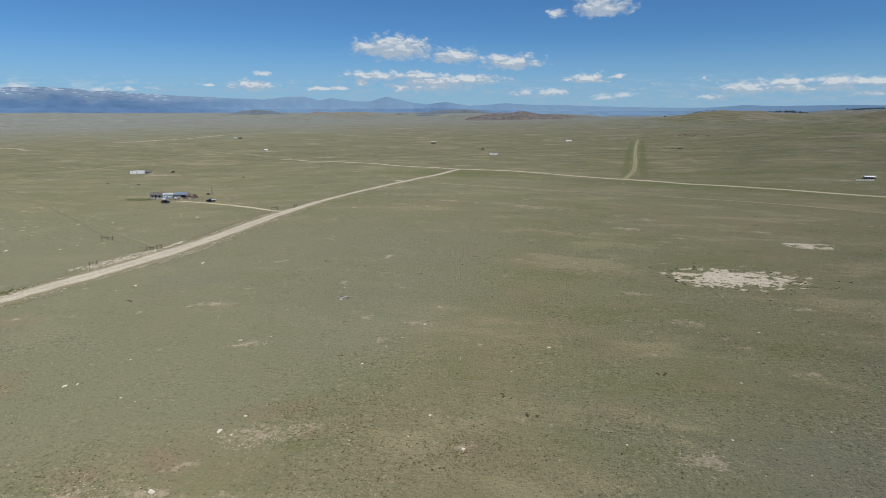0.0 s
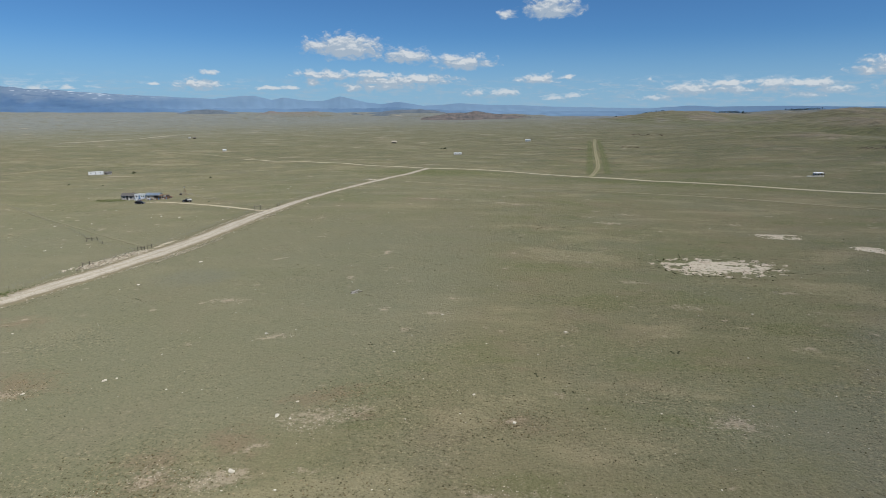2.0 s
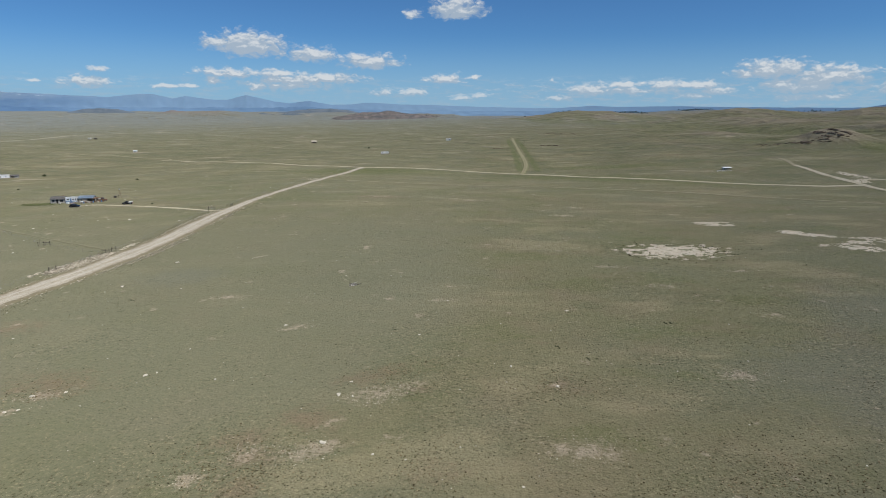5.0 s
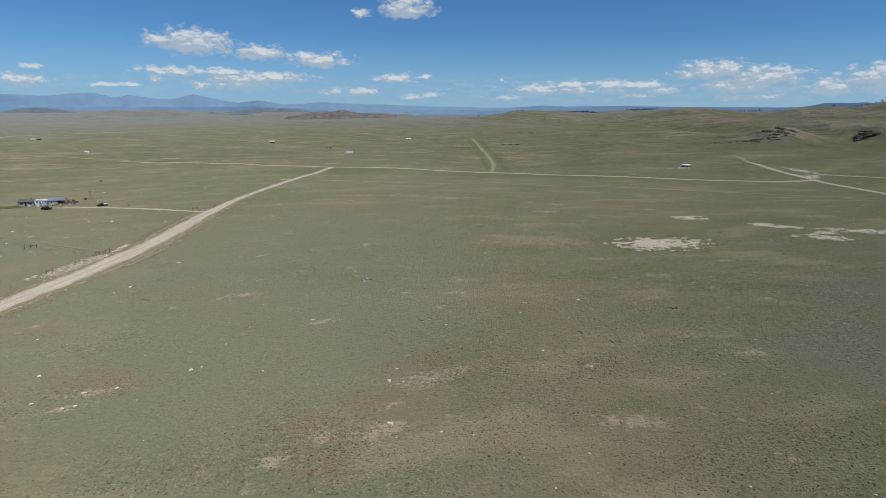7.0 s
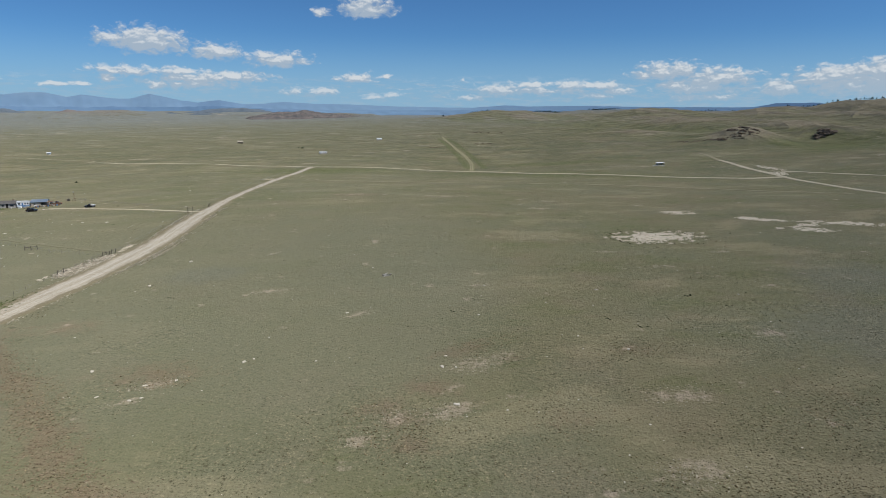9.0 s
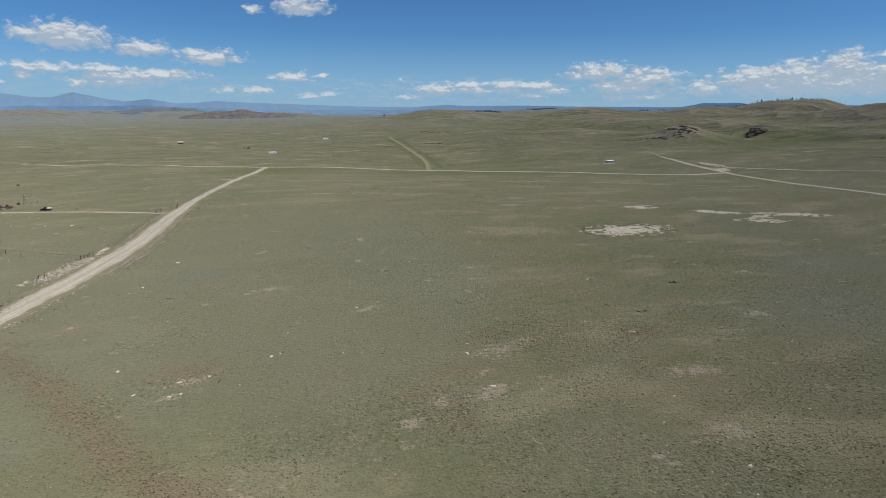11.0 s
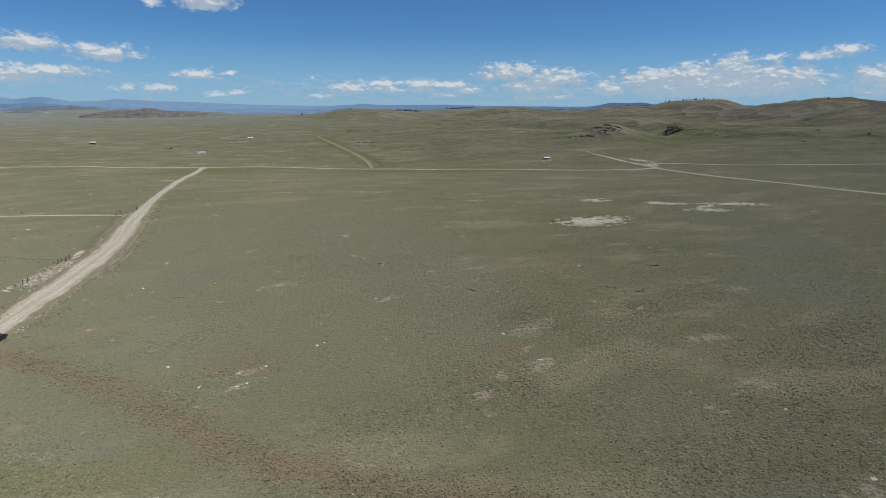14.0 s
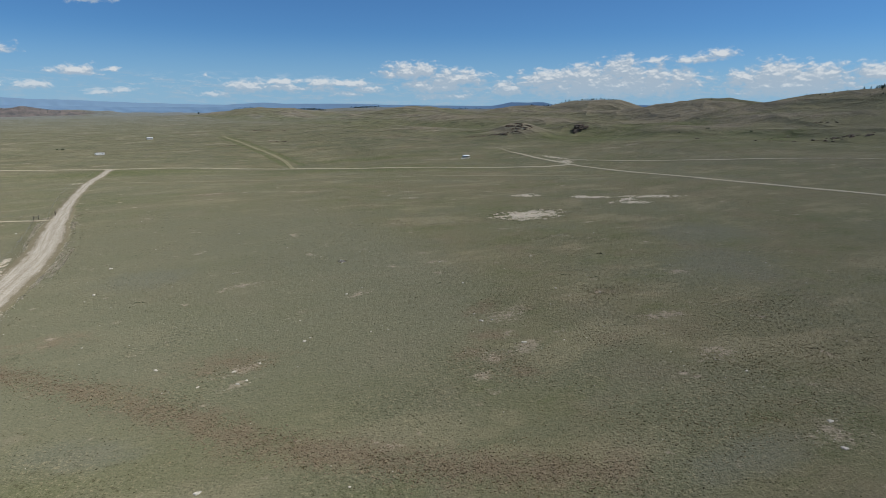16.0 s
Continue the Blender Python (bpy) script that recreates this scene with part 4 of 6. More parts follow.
def boxed(*a, **k):
    return box(bmesh.new(), *a, **k)


def prism(bm, outline, y0, y1):
    """An outline in x and z, drawn out along y."""
    a, b = [bm.verts.new((x, y0, z)) for x, z in outline], [bm.verts.new((x, y1, z)) for x, z in outline]
    n = len(outline)
    bm.faces.new(a), bm.faces.new(b[::-1])
    for i in range(n):
        bm.faces.new((a[(i + 1) % n], a[i], b[i], b[(i + 1) % n]))
    bmesh.ops.recalc_face_normals(bm, faces=bm.faces)
    return bm


def rod(bm, p, q, r, n=6, r2=None):
    p, q = Vector(p), Vector(q)
    m = (q - p).to_track_quat("Z", "Y").to_matrix().to_4x4()
    m.translation = (p + q) / 2
    bmesh.ops.create_cone(bm, cap_ends=True, segments=n, radius1=r, radius2=r if r2 is None else r2, depth=(q - p).length, matrix=m)
    return bm


def wall_with_holes(bm, x0, x1, z0, z1, y, thick, holes):
    """A wall along x from y inwards to y + thick, with openings (x0, x1, z0, z1) right through it."""
    xs = sorted({x0, x1, *[h[0] for h in holes], *[h[1] for h in holes]})
    zs = sorted({z0, z1, *[h[2] for h in holes], *[h[3] for h in holes]})
    for a, b in zip(xs, xs[1:]):
        for c, d in zip(zs, zs[1:]):
            if any(h[0] <= a and b <= h[1] and h[2] <= c and d <= h[3] for h in holes):
                continue
            box(bm, a, b, y, y + thick, c, d)
    return bm


# ---- materials of things ----
WHITE_METAL = plain("white_siding", (0.72, 0.73, 0.72), (0.84, 0.85, 0.84), 0.8, 0.45)
GREY_BOARD = plain("weathered_board", (0.36, 0.345, 0.31), (0.52, 0.5, 0.46), 1.5, 0.9)
DARK_ROOF = plain("dark_shingle", (0.1, 0.095, 0.09), (0.19, 0.18, 0.165), 1.2, 0.9)
BLUE_ROOF = plain("blue_grey_tin", (0.26, 0.33, 0.4), (0.38, 0.46, 0.53), 0.9, 0.4, 0.5)
TAN_WALL = plain("tan_plywood", (0.42, 0.37, 0.29), (0.55, 0.49, 0.4), 1.2, 0.85)
BLUE_PAINT = plain("blue_tarp", (0.09, 0.19, 0.36), (0.14, 0.27, 0.45), 1.0, 0.5)
RUST = plain("rusty_iron", (0.13, 0.07, 0.045), (0.24, 0.14, 0.09), 2.5, 0.85)
DARK_INSIDE = plain("dark_interior", (0.03, 0.028, 0.025), (0.05, 0.045, 0.04), 1.0, 0.9)
OLD_WOOD = plain("grey_post_wood", (0.09, 0.075, 0.06), (0.19, 0.165, 0.135), 4.0, 0.9)
POST_WOOD = plain("silvered_post_wood", (0.15, 0.132, 0.105), (0.27, 0.245, 0.2), 4.0, 0.9)
WIRE = plain("galvanised_wire", (0.2, 0.2, 0.19), (0.3, 0.3, 0.29), 4.0, 0.5, 0.7)
RUBBER = plain("tyre_rubber", (0.02, 0.02, 0.02), (0.035, 0.034, 0.033), 6.0, 0.85)
STEEL = plain("dull_steel", (0.3, 0.3, 0.3), (0.45, 0.45, 0.45), 4.0, 0.4, 0.8)
BLACK_PAINT = plain("black_car_paint", (0.012, 0.012, 0.014), (0.02, 0.02, 0.023), 1.0, 0.2, specular=0.5)
LIGHT_LAMP = plain("lamp_glass", (0.6, 0.6, 0.58), (0.75, 0.75, 0.72), 3.0, 0.15)
RED_LAMP = plain("red_lamp", (0.3, 0.02, 0.02), (0.4, 0.03, 0.03), 3.0, 0.2)
PALE_STONE = plain("pale_limestone", (0.5, 0.46, 0.38), (0.7, 0.66, 0.56), 2.0, 0.9)
DARK_ROCK = plain("dark_lichened_rock", (0.06, 0.05, 0.04), (0.27, 0.205, 0.145), 0.6, 0.92)
BARK = plain("pine_bark", (0.07, 0.05, 0.035), (0.13, 0.09, 0.06), 2.0, 0.9)
NEEDLES = plain("pine_needles", (0.02, 0.034, 0.018), (0.045, 0.065, 0.03), 0.4, 0.8)
SHRUB = plain("dark_shrub", (0.035, 0.045, 0.02), (0.075, 0.085, 0.04), 1.5, 0.9)


def glass_material():
    m, t, bsdf, pos = material("window_glass")
    bsdf.inputs["Base Color"].default_value = (0.05, 0.06, 0.07, 1)
    bsdf.inputs["Roughness"].default_value = 0.06
    bsdf.inputs["Specular IOR Level"].default_value = 0.6
    return m


GLASS = glass_material()


def island_material(name, stops, rough=0.92):
    """Each loose piece of the mesh takes its own tone."""
    m, t, bsdf, pos = material(name)
    geo = t.nodes.new("ShaderNodeNewGeometry")
    ramp = t.nodes.new("ShaderNodeValToRGB")
    link(t, geo.outputs["Random Per Island"], ramp.inputs[0])
    while len(ramp.color_ramp.elements) < len(stops):
        ramp.color_ramp.elements.new(0.5)
    for e, (p, c) in zip(ramp.color_ramp.elements, stops):
        e.position, e.color = p, (*c, 1)
    finish(t, bsdf, ramp.outputs[0], rough, specular=0.1)
    return m


TUFTS_DARK = island_material("dark_tussock", [(0, (0.05, 0.047, 0.024)), (0.5, (0.1, 0.09, 0.046)), (1, (0.18, 0.155, 0.085))])
TUFTS_PALE = island_material("dry_grass_tuft", [(0, (0.12, 0.115, 0.066)), (0.5, (0.18, 0.165, 0.1)), (1, (0.32, 0.28, 0.18))])
CLODS = island_material("earth_clod", [(0, (0.2, 0.175, 0.12)), (0.5, (0.38, 0.335, 0.25)), (1, (0.6, 0.545, 0.43))])


# ---- the homestead ----
def window(parent, x, z, w, h, y, frame_mat=WHITE_METAL):
    bm = bmesh.new()
    for a in ((x, x + w, z, z + 0.08), (x, x + w, z + h - 0.08, z + h), (x, x + 0.08, z + 0.08, z + h - 0.08), (x + w - 0.08, x + w, z + 0.08, z + h - 0.08)):
        box(bm, a[0], a[1], y - 0.03, y + 0.05, a[2], a[3])
    win = part("window", bm, frame_mat, parent)
    part("pane", boxed(x + 0.08, x + w - 0.08, y, y + 0.02, z + 0.08, z + h - 0.08), GLASS, win)


def gabled(name, x, y, turn, w, d, eave, ridge, wall_mat, roof_mat, holes, label, category, over=0.35, along=True):
    """A gabled building, its long side along x, the front at y = 0, with openings in the front."""
    ob = empty(name, x, y, turn, label, category, sink=0.15)
    part("front_wall", wall_with_holes(bmesh.new(), 0, w, 0, eave, 0, 0.14, holes), wall_mat, ob)
    part("back_wall", boxed(0, w, d - 0.14, d, 0, eave), wall_mat, ob)
    for x0 in (0, w - 0.14):
        bm = bmesh.new()
        a = [bm.verts.new((x0, py, pz)) for py, pz in ((0.14, 0), (d - 0.14, 0), (d - 0.14, eave), (d / 2, ridge), (0.14, eave))]
        b = [bm.verts.new((x0 + 0.14, v.co.y, v.co.z)) for v in a]
        bm.faces.new(a[::-1]), bm.faces.new(b)
        for i in range(5):
            bm.faces.new((a[i], a[(i + 1) % 5], b[(i + 1) % 5], b[i]))
        bmesh.ops.recalc_face_normals(bm, faces=bm.faces)
        part("side_wall", bm, wall_mat, ob)
    slope = (ridge - eave) / (d / 2)
    for sgn in (0, 1):
        bm = bmesh.new()
        y0, y1 = (-over, d / 2) if sgn == 0 else (d / 2, d + over)
        z0, z1 = (eave - over * slope, ridge) if sgn == 0 else (ridge, eave - over * slope)
        vs = [bm.verts.new(p) for p in ((-over, y0, z0 + 0.02), (w + over, y0, z0 + 0.02), (w + over, y1, z1 + 0.02), (-over, y1, z1 + 0.02))]
        top = [bm.verts.new((v.co.x, v.co.y, v.co.z + 0.12)) for v in vs]
        bm.faces.new(vs[::-1]), bm.faces.new(top)
        for i in range(4):
            bm.faces.new((vs[i], vs[(i + 1) % 4], top[(i + 1) % 4], top[i]))
        roof = part("roof_slope", bm, roof_mat, ob)
        bm = bmesh.new()
        for k in range(int((w + 2 * over) / 0.9)):
            xx = -over + 0.45 + k * 0.9
            a = Vector((xx, y0, z0 + 0.14))
            b = Vector((xx, y1, z1 + 0.14))
            rod(bm, a, b, 0.035, 4)
        part("roof_ribs", bm, roof_mat, roof)
    part("floor_slab", boxed(0.14, w - 0.14, 0.14, d - 0.14, 0, 0.12), DARK_INSIDE, ob)
    return ob


def trailer(name, x, y, turn, w, d, h, wall_mat, roof_mat, holes, label, group="", stripe=None, legs=0.5):
    """A box-shaped mobile home on a skirt, with windows and a door."""
    ob = empty(name, x, y, turn, label, "trailer", group, 0.1)
    part("skirt", boxed(0.1, w - 0.1, 0.1, d - 0.1, 0, legs), GREY_BOARD, ob)
    bm = wall_with_holes(bmesh.new(), 0, w, legs, h, 0, 0.1, [q[:4] for q in holes])
    box(bm, 0, w, d - 0.1, d, legs, h)
    box(bm, 0, 0.1, 0.1, d - 0.1, legs, h)
    box(bm, w - 0.1, w, 0.1, d - 0.1, legs, h)
    part("body", bm, wall_mat, ob)
    part("floor", boxed(0.1, w - 0.1, 0.1, d - 0.1, legs, legs + 0.08), DARK_INSIDE, ob)
    bm = bmesh.new()
    n = 8
    prism(bm, [(-0.12, h + 0.003), (w + 0.12, h + 0.003), (w + 0.12, h + 0.1), (w * 0.5, h + 0.24), (-0.12, h + 0.1)], -0.12, d + 0.12)
    part("roof", bm, roof_mat, ob)
    for x0, x1, z0, z1, kind in holes:
        if kind == "window":
            window(ob, x0, z0, x1 - x0, z1 - z0, 0.03)
        else:
            door = part("door", boxed(x0 + 0.02, x1 - 0.02, 0.03, 0.07, z0 + 0.02, z1 - 0.02), stripe or GREY_BOARD, ob)
            part("handle", rod(bmesh.new(), (x0 + 0.12, 0.0, (z0 + z1) / 2 - 0.1), (x0 + 0.12, 0.0, (z0 + z1) / 2 + 0.1), 0.025), STEEL, door, "small steel handle")
    if stripe:
        part("stripe", boxed(0.05, w - 0.05, -0.008, -0.002, legs + 0.25, legs + 0.55), stripe, ob, "blue painted band")
    return ob


HOME_TURN = 15.0
hx, hy = -251.0, 272.0


def along(d, back=0.0):
    c, s = math.cos(radians(HOME_TURN)), math.sin(radians(HOME_TURN))
    return hx + d * c - back * s, hy + d * s + back * c


px, py = along(0)
cabin = gabled("cabin", px, py, HOME_TURN, 6.6, 4.6, 2.3, 3.4, GREY_BOARD, DARK_ROOF, [(0.7, 1.9, 0.9, 1.9), (2.6, 3.5, 0.12, 2.1), (4.3, 5.8, 0.8, 1.9)], "grey weathered board cabin with a dark shingle roof", "cabin")
part("door", boxed(2.62, 3.48, 0.05, 0.1, 0.13, 2.08), DARK_INSIDE, cabin)
window(cabin, 0.7, 0.9, 1.2, 1.0, 0.05, GREY_BOARD), window(cabin, 4.3, 0.8, 1.5, 1.1, 0.05, GREY_BOARD)
part("chimney", boxed(4.8, 5.2, 2.9, 3.3, 2.6, 4.0), RUST, cabin)
px, py = along(7.2, -0.5)
trailer("camper_trailer", px, py, HOME_TURN + 4, 5.4, 2.3, 2.8, WHITE_METAL, WHITE_METAL, [(0.5, 1.6, 1.4, 2.3, "window"), (2.0, 2.7, 0.6, 2.4, "door"), (3.1, 3.9, 1.4, 2.3, "window"), (4.2, 5.0, 1.4, 2.3, "window")], "white camper trailer with a blue band beside the cabin", stripe=BLUE_PAINT, legs=0.55)
px, py = along(13.2, -0.3)
barn = gabled("barn", px, py, HOME_TURN, 6.6, 5.0, 2.3, 3.2, TAN_WALL, BLUE_ROOF, [(4.1, 6.2, 0, 2.1), (0.9, 1.8, 0.9, 1.7)], "tan plywood barn with blue-grey tin roof and open doorway", "barn")
window(barn, 0.9, 0.9, 0.9, 0.8, 0.05, GREY_BOARD)
part("lean_to_post", boxed(7.1, 7.25, -1.4, -1.25, 0, 2.2), OLD_WOOD, barn)
part("lean_to_post", boxed(8.9, 9.05, -1.4, -1.25, 0, 2.2), OLD_WOOD, barn)
part("lean_to_roof", boxed(7.0, 9.2, -1.6, 2.6, 2.2, 2.28), RUST, barn, "rusty flat lean-to roof")


def wheel(parent, x, y, r, w):
    bm = bmesh.new()
    rod(bm, (x, y - w / 2, r), (x, y + w / 2, r), r, 18)
    bmesh.ops.bevel(bm, geom=[e for e in bm.edges if e.calc_length() < r * 0.6], offset=0.03, segments=1, affect="EDGES")
    wh = part("wheel", bm, RUBBER, parent)
    sgn = 1 if y > 0 else -1
    part("rim", rod(bmesh.new(), (x, y + sgn * (w / 2 - 0.02), r), (x, y + sgn * (w / 2 + 0.012), r), r * 0.58, 14), STEEL, wh, "dull steel rim")


def vehicle(name, x, y, turn, paint, label, pickup=False, bed_mat=None, length=4.7, height=1.65):
    """A car or a pickup, its nose towards +x."""
    ob = empty(name, x, y, turn, label, "pickup" if pickup else "car")
    L, W, H = length / 2, 0.92, height
    lower = [(-L, 0.42), (-L + 0.05, 0.98), (L - 1.35, 1.02), (L - 0.25, 0.92), (L, 0.72), (L, 0.36), (L - 0.2, 0.28), (-L + 0.2, 0.28)]
    bm = prism(bmesh.new(), lower, -W, W)
    bmesh.ops.bevel(bm, geom=[e for e in bm.edges], offset=0.05, segments=2, affect="EDGES")
    part("body", bm, paint, ob)
    c0, c1 = (-0.35, 1.15) if pickup else (-L + 0.25, 0.95)
    cab = [(c0, 1.0), (c0 + (0.12 if pickup else 0.5), H - 0.08), (c0 + (0.3 if pickup else 0.75), H), (c1 - 0.75, H), (c1 - 0.6, H - 0.06), (c1, 1.0)]
    bm = prism(bmesh.new(), cab, -W + 0.12, W - 0.12)
    bmesh.ops.bevel(bm, geom=[e for e in bm.edges], offset=0.04, segments=2, affect="EDGES")
    cabin_ob = part("cab", bm, paint, ob)
    for s in (-1, 1):
        y0 = s * (W - 0.12)
        bm = bmesh.new()
        box(bm, c0 + (0.25 if pickup else 0.75), c1 - 0.62, min(y0, y0 + s * 0.012), max(y0, y0 + s * 0.012), 1.08, H - 0.12)
        part("side_window", bm, GLASS, cabin_ob)
    bm = bmesh.new()
    q = [bm.verts.new(p) for p in ((c1 + 0.012, -W + 0.22, 1.06), (c1 + 0.012, W - 0.22, 1.06), (c1 - 0.53, W - 0.26, H - 0.1), (c1 - 0.53, -W + 0.26, H - 0.1))]
    r = [bm.verts.new(v.co + Vector((0.02, 0, 0.012))) for v in q]
    bm.faces.new(q[::-1]), bm.faces.new(r)
    for i in range(4):
        bm.faces.new((q[i], q[(i + 1) % 4], r[(i + 1) % 4], r[i]))
    part("windscreen", bm, GLASS, cabin_ob)
    if pickup:
        bm = bmesh.new()
        for s in (-1, 1):
            box(bm, -L + 0.05, c0 - 0.05, s * W - 0.05 * (s > 0), s * W + 0.05 * (s < 0), 0.99, 1.28)
        box(bm, -L, -L + 0.06, -W, W, 0.99, 1.28)
        part("bed_side", bm, bed_mat or paint, ob)
        bm = boxed(-L + 0.4, c0 - 0.4, -0.6, 0.6, 1.0, 1.45, bevel=0.08)
        part("load", bm, bed_mat or paint, ob, "pale load under a cover")
    for wx in (-L + 0.85, L - 0.85):
        for wy in (-W + 0.08, W - 0.08):
            wheel(ob, wx, wy, 0.36, 0.24)
    for s in (-1, 1):
        part("headlight", boxed(L - 0.02, L + 0.015, s * 0.68 - 0.16, s * 0.68 + 0.16, 0.6, 0.74), LIGHT_LAMP, ob)
        part("tail_light", boxed(-L - 0.012, -L + 0.03, s * 0.75 - 0.1, s * 0.75 + 0.1, 0.7, 0.9), RED_LAMP, ob)
        part("mirror", boxed(c1 - 0.3, c1 - 0.16, s * (W + 0.08) - 0.1, s * (W + 0.08) + 0.1, 1.08, 1.22), paint, ob)
    part("bumper", boxed(L - 0.05, L + 0.06, -W + 0.1, W - 0.1, 0.34, 0.5), STEEL, ob)
    part("bumper", boxed(-L - 0.06, -L + 0.05, -W + 0.1, W - 0.1, 0.34, 0.5), STEEL, ob)
    return ob


vehicle("pickup", -203.6, 261.2, 200, BLACK_PAINT, "black pickup with a pale load parked by the driveway", True, WHITE_METAL, 4.4, 1.6)
vehicle("car", -227.0, 256.2, 12, BLACK_PAINT, "black car parked in front of the cabin", length=4.5)
vehicle("car", -143.6, 94.5, 84, BLACK_PAINT, "black car parked on the gravel road's edge", length=4.6)


def junk_pile(x, y, label):
    """Scrap beside the barn: planks, drums and sheet iron lying in a heap."""
    rnd = random.Random(5)
    ob = empty("scrap_heap", x, y, 10, label, "scrap heap")
    for k in range(9):
        bm = boxed(-rnd.uniform(0.8, 1.6), rnd.uniform(0.8, 1.6), -0.12, 0.12, -0.03, 0.03)
        p = part("plank", bm, OLD_WOOD if k % 2 else TAN_WALL, ob)
        p.matrix_basis = pose(rnd.uniform(-2, 2), rnd.uniform(-1, 1), 0.1 + 0.07 * k, rnd.uniform(-8, 8), rnd.uniform(-8, 8), rnd.uniform(0, 180))
    for k in range(3):
        part("drum", rod(bmesh.new(), (2.6 + k * 0.7, -0.6 + 0.3 * k, 0), (2.6 + k * 0.7, -0.6 + 0.3 * k, 0.88), 0.29, 14), (RUST, BLUE_PAINT, RUST)[k], ob)
    part("sheet_iron", boxed(-2.6, -0.6, -1.6, -0.4, 0.05, 0.12), RUST, ob)
    return ob


junk_pile(*along(18.0, -3.4), "heap of planks, drums and scrap iron beside the barn")
junk_pile(*along(14.0, -4.6), "heap of weathered planks and drums before the barn")
junk_pile(*along(21.5, -2.2), "heap of old timber and iron by the parked truck")
for k, (d, b, w, h, mat) in enumerate(((9.5, -4.2, 1.3, 0.9, WHITE_METAL), (11.2, -3.7, 1.0, 0.8, BLUE_PAINT), (12.0, -4.9, 1.6, 0.5, TAN_WALL), (16.2, -4.8, 0.9, 1.0, WHITE_METAL), (19.6, -4.6, 1.4, 0.6, TAN_WALL), (5.2, -2.6, 0.9, 0.8, GREY_BOARD), (23.5, -3.4, 1.2, 0.5, TAN_WALL))):
    ex, ey = along(d, b)
    single("crate", boxed(-w / 2, w / 2, -0.4, 0.4, 0, h, bevel=0.04), mat, pose(ex, ey, gz(ex, ey) - 0.02, 0, 0, 20 * k), "weathered storage crate standing in the homestead yard", "crate", "crates in the yard")


vehicle("pickup", *along(23.4, 1.8), HOME_TURN + 8, RUST, "rusty old pickup with a pale canopy beside the barn", True, GREY_BOARD, 5.2, 1.9)


def lattice_tower(x, y, h):
    ob = empty("lattice_tower", x, y, 20, "thin dark lattice windmill tower standing in the grass", "tower")
    b, t = 0.7, 0.12
    corner = [(sx, sy) for sx, sy in ((-1, -1), (1, -1), (1, 1), (-1, 1))]
    for sx, sy in corner:
        part("leg", rod(bmesh.new(), (sx * b, sy * b, 0), (sx * t, sy * t, h), 0.025), RUST, ob)
    for k in range(5):
        f0, f1 = k / 5, (k + 1) / 5
        r0, r1 = b + (t - b) * f0, b + (t - b) * f1
        for i in range(4):
            (ax, ay), (bx, by) = corner[i], corner[(i + 1) % 4]
            part("brace", rod(bmesh.new(), (ax * r0, ay * r0, f0 * h), (bx * r1, by * r1, f1 * h), 0.018, 4), RUST, ob)
    hub = part("hub", rod(bmesh.new(), (0, -0.35, h + 0.1), (0, 0.3, h + 0.1), 0.12, 8), RUST, ob)
    for k in range(8):
        a = k * math.pi / 4
        bm = boxed(0.1, 0.45, -0.07, 0.07, -0.008, 0.008)
        p = part("blade", bm, STEEL, hub)
        p.matrix_basis = Matrix.Translation((0, -0.3, h + 0.1)) @ Matrix.Rotation(a, 4, "Y") @ Matrix.Rotation(radians(60), 4, "X")
    return ob


lattice_tower(-226.3, 291.6, 4.64)
bm = boxed(-0.7, 0.7, -0.5, 0.5, 0, 0.85)
prism(bm, [(-0.8, 0.85), (0.8, 0.85), (0, 1.2)], -0.6, 0.6)
single("pump_shed", bm, OLD_WOOD, pose(-230.0, 293.0, gz(-230, 293) - 0.05, 0, 0, 30), "low brown board pump shed near the tower", "shed")

# ---- far buildings ----
trailer("mobile_home", -427.0, 442.0, 38, 11.4, 4.0, 2.7, WHITE_METAL, WHITE_METAL, [(1.4, 2.3, 1.6, 2.3, "window"), (5.0, 5.8, 0.6, 2.5, "door"), (8.4, 9.4, 1.6, 2.3, "window")], "long white mobile home standing alone on the plain", legs=0.55)
c, s = math.cos(radians(38)), math.sin(radians(38))
gabled("shed", -427.0 + 12.0 * c, 442.0 + 12.0 * s, 38, 5.6, 4.5, 1.9, 2.6, GREY_BOARD, DARK_ROOF, [(0.6, 2.2, 0, 1.7), (3.4, 4.4, 0.8, 1.4)], "grey board shed behind the white mobile home", "shed")
trailer("camper_trailer", -154.5, 673.5, 22, 8.6, 2.4, 2.3, WHITE_METAL, WHITE_METAL, [(0.9, 1.9, 1.2, 1.9, "window"), (3.9, 4.6, 0.6, 2.1, "door"), (6.0, 7.2, 1.2, 1.9, "window")], "long white trailer alone on the plain beyond the roads", legs=0.6)
gabled("cabin", -508.0, 776.0, 30, 4.6, 4.0, 2.1, 2.8, WHITE_METAL, WHITE_METAL, [(0.3, 2.0, 0, 1.9), (3.0, 3.8, 0.9, 1.6)], "small white cabin with a dark open side on the plain", "cabin")
gabled("cabin", -106.0, 992.0, 5, 8.0, 4.5, 2.2, 3.1, WHITE_METAL, WHITE_METAL, [(0.8, 2.0, 0.9, 1.7), (5.0, 6.0, 0, 2.0)], "low white cabin far out on the plain", "cabin")
gabled("cabin", -332.0, 1003.0, 15, 8.0, 6.0, 2.4, 4.2, OLD_WOOD, TAN_WALL, [(1.0, 3.2, 0, 2.1), (5.0, 6.5, 0.9, 1.8)], "dark board cabin with a pale roof on the plain", "cabin")
